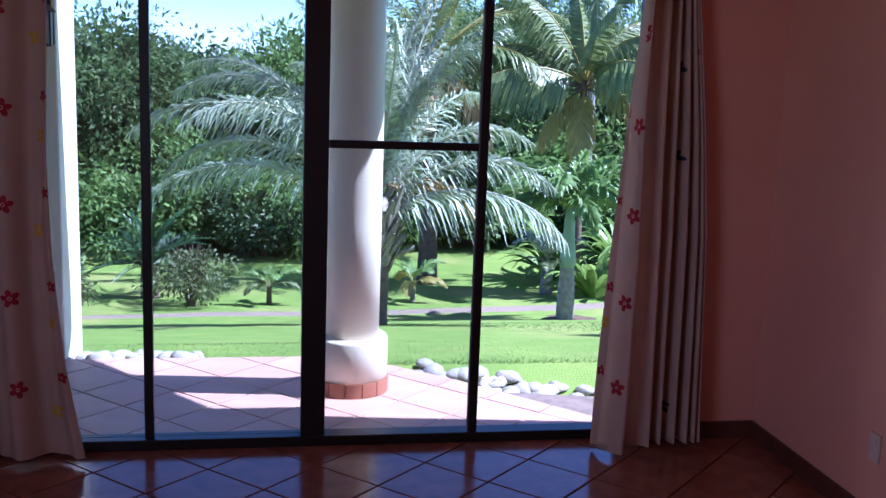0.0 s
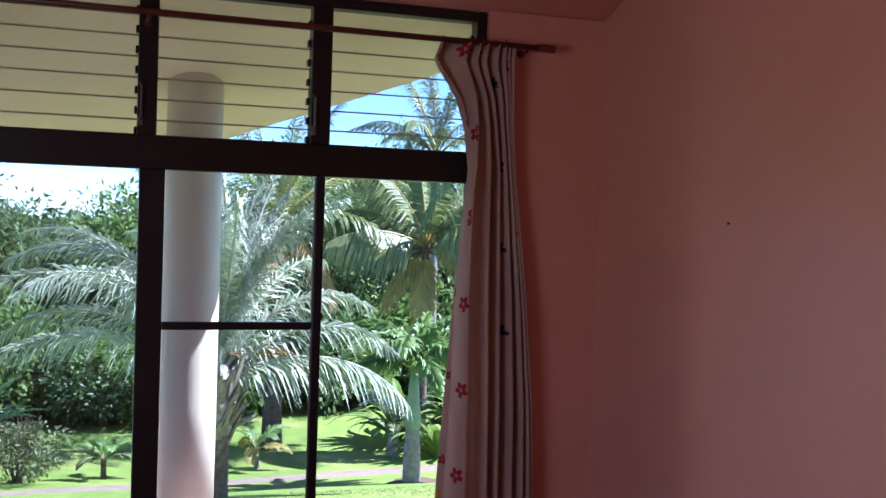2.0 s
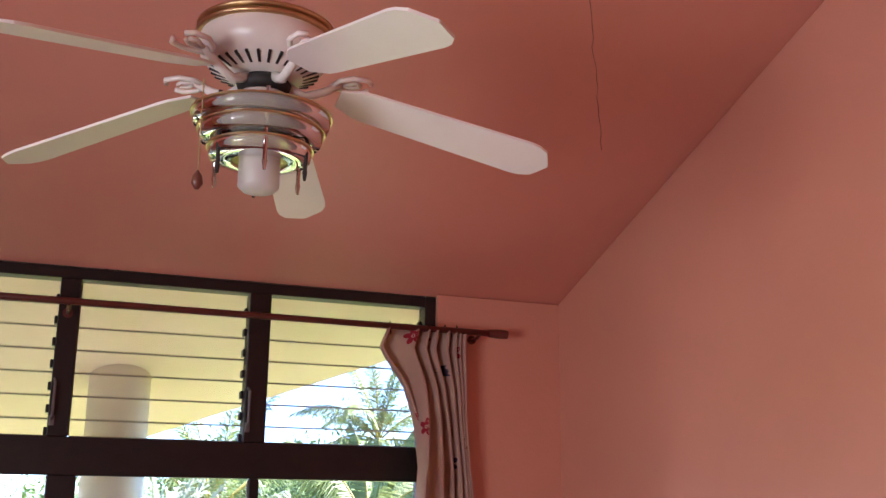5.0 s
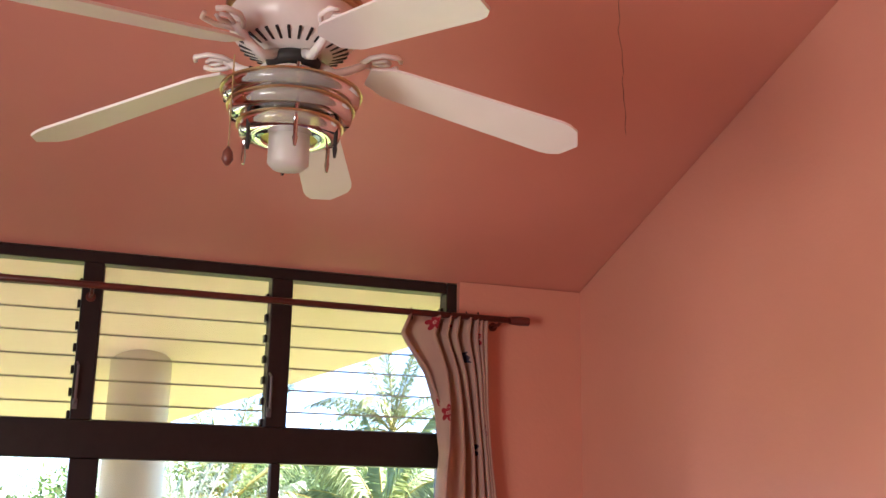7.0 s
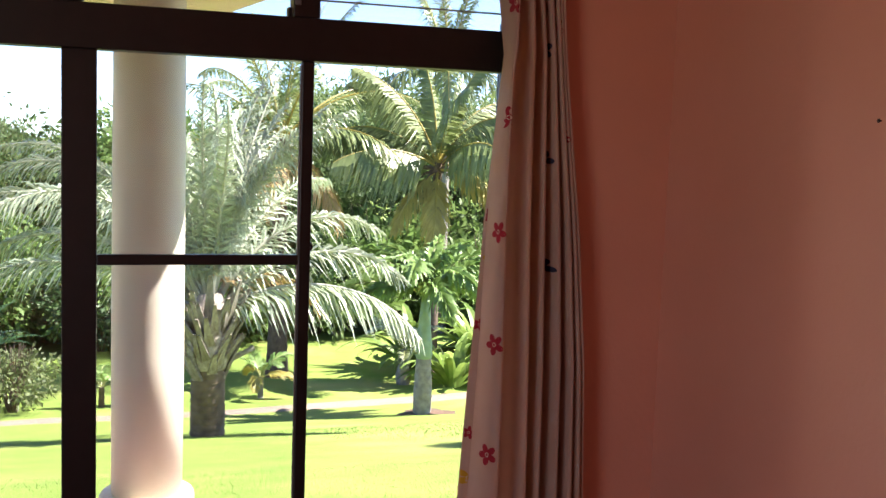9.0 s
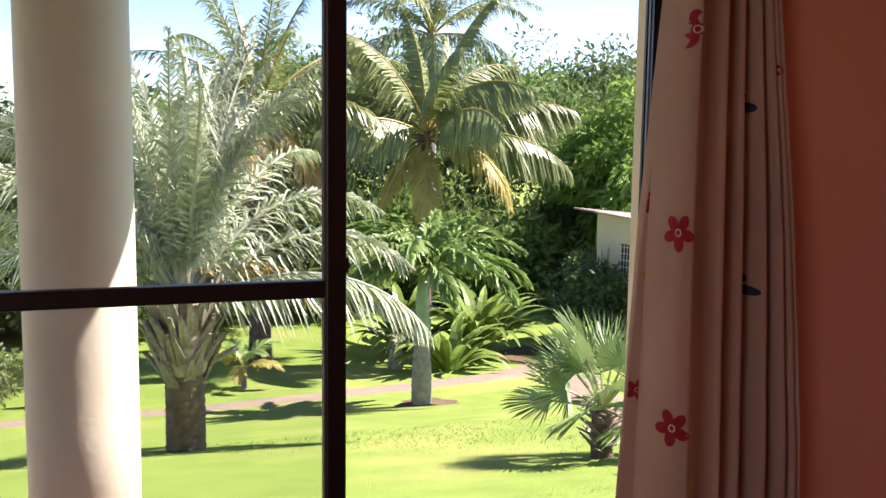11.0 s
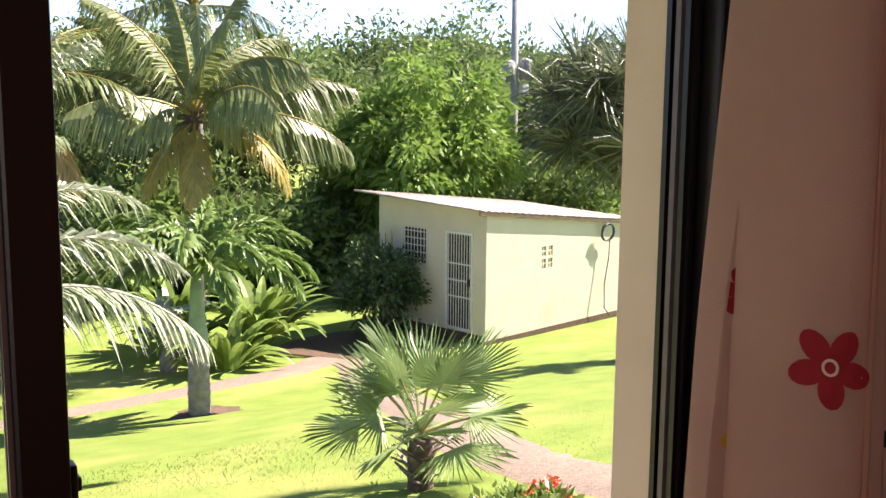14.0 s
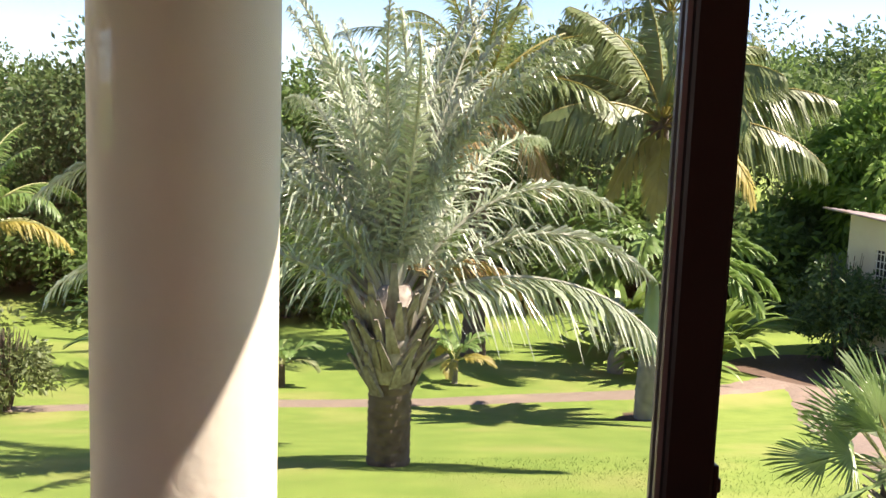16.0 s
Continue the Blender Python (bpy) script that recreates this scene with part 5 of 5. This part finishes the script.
VX0, VX1, VZ0, VZ1 = 1.75, 2.2, 1.32, 1.86
for x0, x1, z0, z1 in ((T, VX0, -0.6, None), (VX1, LX, -0.6, None), (VX0, VX1, -0.6, VZ0), (VX0, VX1, VZ1, None)):
    part("wall_panel", shed_piece(x0, x1, 0, T, z0, z1), SHED_WALL, shed)
for a in ((T, LX, LY - T, LY, -0.6), (LX - T, LX, T, LY - T, -0.6)):
    part("wall", shed_piece(*a), SHED_WALL, shed)
part("floor_slab", Geo().box(T, T, -0.6, LX - T, LY - T, 0.05), SOIL, shed)
part("plinth", Geo().box(-0.015, -0.015, -0.6, LX + 0.015, 0.0, 0.03).box(-0.015, 0, -0.6, 0.0, LY, 0.13), SOIL, shed)
# corrugated roof sheet
rg = Geo()
nx = 120
vs = []
for y in (-0.10, LY + 0.5):
    for i in range(nx + 1):
        x = -0.32 + (LX + 0.6) * i / nx
        vs.append((x, y, roof_h(x, y) + 0.055 + 0.013 * math.sin(i * 1.4)))
k = len(vs)
vs += [(x, y, z - 0.03) for x, y, z in vs]
rg.add(vs, [(i, i + 1, nx + 2 + i, nx + 1 + i) for i in range(nx)] + [(k + nx + 1 + i, k + nx + 2 + i, k + i + 1, k + i) for i in range(nx)]
       + [(k + i, k + i + 1, i + 1, i) for i in range(nx)] + [(nx + 1 + i, nx + 2 + i, k + nx + 2 + i, k + nx + 1 + i) for i in range(nx)]
       + [(0, nx + 1, k + nx + 1, k), (nx, k + nx, k + 2 * nx + 1, 2 * nx + 1)])
part("roof", rg, SHED_ROOF, shed, "", True)
fa = Geo()
fa.add([(x, y, roof_h(x, -0.08) + dz) for dz in (-0.06, 0.02) for x, y in ((-0.3, -0.095), (LX + 0.26, -0.095), (LX + 0.26, -0.065), (-0.3, -0.065))],
       [(3, 2, 1, 0), (4, 5, 6, 7), (0, 1, 5, 4), (1, 2, 6, 5), (2, 3, 7, 6), (3, 0, 4, 7)])
part("fascia", fa, BARK_BROWN, shed)
dr = part("door", Geo().box(-0.03, D0, 0.16, 0.0, D0 + 0.05, DH).box(-0.03, D1 - 0.05, 0.16, 0.0, D1, DH).box(-0.03, D0 + 0.05, DH - 0.05, 0.0, D1 - 0.05, DH).box(-0.03, D0 + 0.05, 0.16, 0.0, D1 - 0.05, 0.21), WHITE_BAR, shed, "white iron grille door")
for i in range(9):
    y = D0 + 0.05 + (D1 - D0 - 0.1) * (i + 0.5) / 9
    part("grille_bar", Geo().tube([(-0.016, y, 0.2), (-0.016, y, DH - 0.04)], 0.010, 6), WHITE_BAR, dr)
for z in (0.85, 1.2, 1.55):
    part("cross_bar", Geo().box(-0.026, D0 + 0.05, z, -0.008, D1 - 0.05, z + 0.03), WHITE_BAR, dr)
part("lock", Geo().box(-0.05, D0 + 0.06, 1.12, -0.02, D0 + 0.13, 1.28, 0.006), DARK, dr)
# dark sheet behind the grille stands for the shade inside the shed
part("interior_shade_sheet", Geo().box(0.05, D0, 0.16, 0.09, D1, DH), DARK, shed)
# dark panel fills the window opening, the inside's shade put into its colour
win = part("window", Geo().box(0.04, W0, WZ0, 0.07, W1, WZ1), DARK, shed, "barred window")
for i in range(7):
    y = W0 + (W1 - W0) * (i + 0.5) / 7
    part("grille_bar", Geo().tube([(-0.01, y, WZ0), (-0.01, y, WZ1)], 0.010, 6), WHITE_BAR, win)
for i in range(5):
    z = WZ0 + (WZ1 - WZ0) * (i + 0.5) / 5
    part("cross_bar", Geo().box(-0.02, W0, z, -0.005, W1, z + 0.018), WHITE_BAR, win)
# pierced vent blocks
for ix in range(2):
    for iz in range(2):
        x0, z0 = VX0 + ix * 0.225, VZ0 + iz * 0.27
        vb = Geo().box(x0, 0.0, z0, x0 + 0.225, 0.10, z0 + 0.03).box(x0, 0.0, z0 + 0.24, x0 + 0.225, 0.10, z0 + 0.27)
        vb.box(x0, 0.0, z0 + 0.03, x0 + 0.04, 0.10, z0 + 0.24).box(x0 + 0.185, 0.0, z0 + 0.03, x0 + 0.225, 0.10, z0 + 0.24)
        vb.box(x0 + 0.04, 0.01, z0 + 0.12, x0 + 0.185, 0.09, z0 + 0.15).box(x0 + 0.10, 0.01, z0 + 0.03, x0 + 0.125, 0.09, z0 + 0.24)
        part("vent_block", vb, SHED_WALL, shed)
hose = thing("garden_hose", (16.2, 17.47, -1.36), "coiled black garden hose hung on the shed wall", "hose")
hose.rotation_euler = (0, 0, A2)
pts = [(0.2 * math.cos(i * 0.35) * (1 + 0.12 * math.sin(i * 0.9)), -0.05 - 0.03 * math.sin(i * 0.37), 0.2 * math.sin(i * 0.35)) for i in range(90)]
part("coil", Geo().tube(pts, 0.016, 6), HOSE, hose, "", True)
part("tail", Geo().tube([(0.1, -0.04, -0.16), (0.06, -0.05, -0.6), (-0.08, -0.05, -1.2), (-0.1, -0.08, -1.75), (0.05, -0.16, -1.95)], 0.014, 6), HOSE, hose, "", True)
part("peg", Geo().tube([(0, 0.05, 0.16), (0, -0.12, 0.18)], 0.015, 8), DARK, hose)

pole = thing("utility_pole", on_ground(20.5, 27.3), "grey utility pole with transformer cans and a lamp", "utility pole")
part("mast", Geo().lathe([(0.16, -0.3), (0.14, 4), (0.10, 10.0)], 14), POLE_MAT, pole, "", True)
for dx, dz in ((0.32, 6.35), (-0.32, 6.28)):
    part("transformer_can", Geo().lathe([(0.05, -0.36), (0.19, -0.34), (0.20, 0.25), (0.15, 0.32), (0.05, 0.36)], 16, (dx, -0.15, dz)), POLE_MAT, pole, "", True)
part("cross_arm", Geo().box(-0.9, -0.07, 8.6, 0.9, 0.05, 8.7, 0.01), POLE_MAT, pole)
part("lamp_arm", Geo().tube([(0, 0, 6.3), (-0.5, -0.3, 6.12), (-0.7, -0.36, 6.05)], 0.03, 6).box(-0.92, -0.45, 5.97, -0.64, -0.3, 6.09, 0.02), POLE_MAT, pole)
part("meter_box", Geo().box(0.1, -0.33, 5.5, 0.36, -0.12, 5.85, 0.02), WHITE_BAR, pole)

# ---- stones along the terrace ----
stone_meshes = []
for k in range(6):
    bm = bmesh.new()
    bmesh.ops.create_icosphere(bm, subdivisions=2, radius=1.0)
    for v in bm.verts:
        v.co *= 1 + 0.32 * noise.noise(v.co * 0.9 + Vector((k * 7.3, 0, 0)))
        v.co.z *= 0.62
    me = bpy.data.meshes.new("river_stone")
    bm.to_mesh(me)
    bm.free()
    me.materials.append(STONE)
    me.polygons.foreach_set("use_smooth", [True] * len(me.polygons))
    stone_meshes.append(me)
rr = random.Random(17)
for k in range(150):
    if k < 90:
        t = rr.random()
        x, y = 0.70 + 1.35 * t + rr.uniform(-0.06, 0.06), 1.30 - 0.36 * min(1, t * 1.6) + rr.uniform(-0.13, 0.13)
    else:
        x, y = -1.75 + 1.15 * rr.random(), 1.78 + rr.uniform(-0.16, 0.20)
    s = rr.uniform(0.03, 0.07) * (0.75 if k % 3 else 1)
    ob = new("river_stone", stone_meshes[k % 6])
    z = ground_z(x, y) if y > 1.4 else -0.30 + 0.24 * (y - 0.3) / 1.1
    ob.matrix_basis = Matrix.Translation((x, y, z + s * 0.42)) @ Matrix.Rotation(rr.uniform(0, 6.28), 4, "Z") @ Matrix.Diagonal((s * rr.uniform(1, 1.5), s, s * rr.uniform(0.85, 1.2), 1))
    tagged(ob, "rounded pale river stone bordering the terrace", "stone", "border stones")

# ---- grass ----
rg_ = np.random.default_rng(5)
N = 60000
yy = 1.45 + 7.0 * rg_.random(N) ** 1.6
xx = -3.0 + (6.0 + 1.05 * yy) * rg_.random(N)
keep = ~((xx < 0.1) & (yy < 1.6)) & ~((yy < 1.75) & (xx > -1.9) & (xx < 0.1))
xx, yy = xx[keep], yy[keep]
zz = np.interp(yy, GROUND_Y, GROUND_Z) - 0.02
n = len(xx)
a = rg_.random(n) * 6.283
hh = rg_.uniform(0.003, 0.016, n)
w = 0.0025 + 0.0004 * yy
lean = rg_.normal(0, 0.022, (n, 2))
v = np.empty((n, 3, 3))
v[:, 0] = np.stack([xx - np.cos(a) * w, yy - np.sin(a) * w, zz], 1)
v[:, 1] = np.stack([xx + np.cos(a) * w, yy + np.sin(a) * w, zz], 1)
v[:, 2] = np.stack([xx + lean[:, 0], yy + lean[:, 1], zz + hh + 0.02], 1)
g = Geo()
g.v, g.f = v.reshape(-1, 3), [(3 * i, 3 * i + 1, 3 * i + 2) for i in range(n)]
g.s = [0] * n
tagged(part("grass", g, GRASS), "short uneven blades of lawn grass", "grass", "", "stuff")


# ---- floor and terrace tiles ----
def clip(poly, inside):
    """Cut a convex outline by the half planes a x + b y <= c."""
    for a_, b_, c_ in inside:
        out = []
        for i in range(len(poly)):
            p, q = poly[i], poly[(i + 1) % len(poly)]
            dp, dq = a_ * p[0] + b_ * p[1] - c_, a_ * q[0] + b_ * q[1] - c_
            if dp <= 0:
                out.append(p)
            if (dp < 0 < dq) or (dq < 0 < dp):
                t_ = dp / (dp - dq)
                out.append((p[0] + (q[0] - p[0]) * t_, p[1] + (q[1] - p[1]) * t_))
        poly = out
        if len(poly) < 3:
            return []
    return poly


def tiles(parent, side_, joint, z0, z1, bounds, inside, mat, angle, rnd):
    h_ = (side_ - joint) / 2
    ca, sa = math.cos(angle), math.sin(angle)
    full = None
    k_ = int(12 / side_)
    for i in range(-k_, k_):
        for j in range(-k_, k_):
            cx, cy = (i * ca - j * sa) * side_, (i * sa + j * ca) * side_
            if not (bounds[0] < cx < bounds[1] and bounds[2] < cy < bounds[3]):
                continue
            sq = [(cx + (u * ca - v_ * sa) * h_, cy + (u * sa + v_ * ca) * h_) for u, v_ in ((-1, -1), (1, -1), (1, 1), (-1, 1))]
            cut = clip(sq, inside)
            if len(cut) < 3:
                continue
            whole = len(cut) == 4 and all(abs(p[0] - q[0]) + abs(p[1] - q[1]) < 1e-9 for p, q in zip(cut, sq))
            if whole:
                if full is None:
                    e = 0.0025
                    gg = Geo()
                    lo = [((u * ca - v_ * sa) * h_, (u * sa + v_ * ca) * h_) for u, v_ in ((-1, -1), (1, -1), (1, 1), (-1, 1))]
                    hi = [(x * (1 - e / h_), y * (1 - e / h_)) for x, y in lo]
                    gg.add([(x, y, z0) for x, y in lo] + [(x, y, z1 - 0.002) for x, y in lo] + [(x, y, z1) for x, y in hi],
                           [(8, 9, 10, 11)] + [(k, (k + 1) % 4, 4 + (k + 1) % 4, 4 + k) for k in range(4)] + [(4 + k, 4 + (k + 1) % 4, 8 + (k + 1) % 4, 8 + k) for k in range(4)])
                    full = gg.mesh("tile", mat)
                part("tile", full, None, parent, m=Matrix.Translation((cx, cy, rnd.uniform(-0.0006, 0.0006))))
            else:
                part("tile", Geo().prism([(x - cx, y - cy) for x, y in cut], z0, z1), mat, parent, m=Matrix.Translation((cx, cy, 0)))


tiles(floor, 0.33, 0.008, -0.014, 0.0, (-3.2, 2.6, -4.3, 0.3), [(1, 0, X1), (-1, 0, -X0), (0, 1, -0.002), (0, -1, 4.2)], TILE, radians(45), random.Random(1))
g = Geo().box(X0, YB, -0.014, X1, -4.21, -0.001)
tagged(part("floor_rest", g, TILE, floor), kind="stuff")
tiles(patio, 0.33, 0.008, -0.044, -0.03, (-2.6, 2.1, 0.0, 1.9),
      [(0, -1, -0.132), (0, 1, 1.54), (-1, 0, 2.45), (0.45, 1.0, 1.565), (0.26, 0.30, 0.532), (0.24, 0.22, 0.4296), (1, 0, 1.75)], PATIO_TILE, radians(45), random.Random(2))
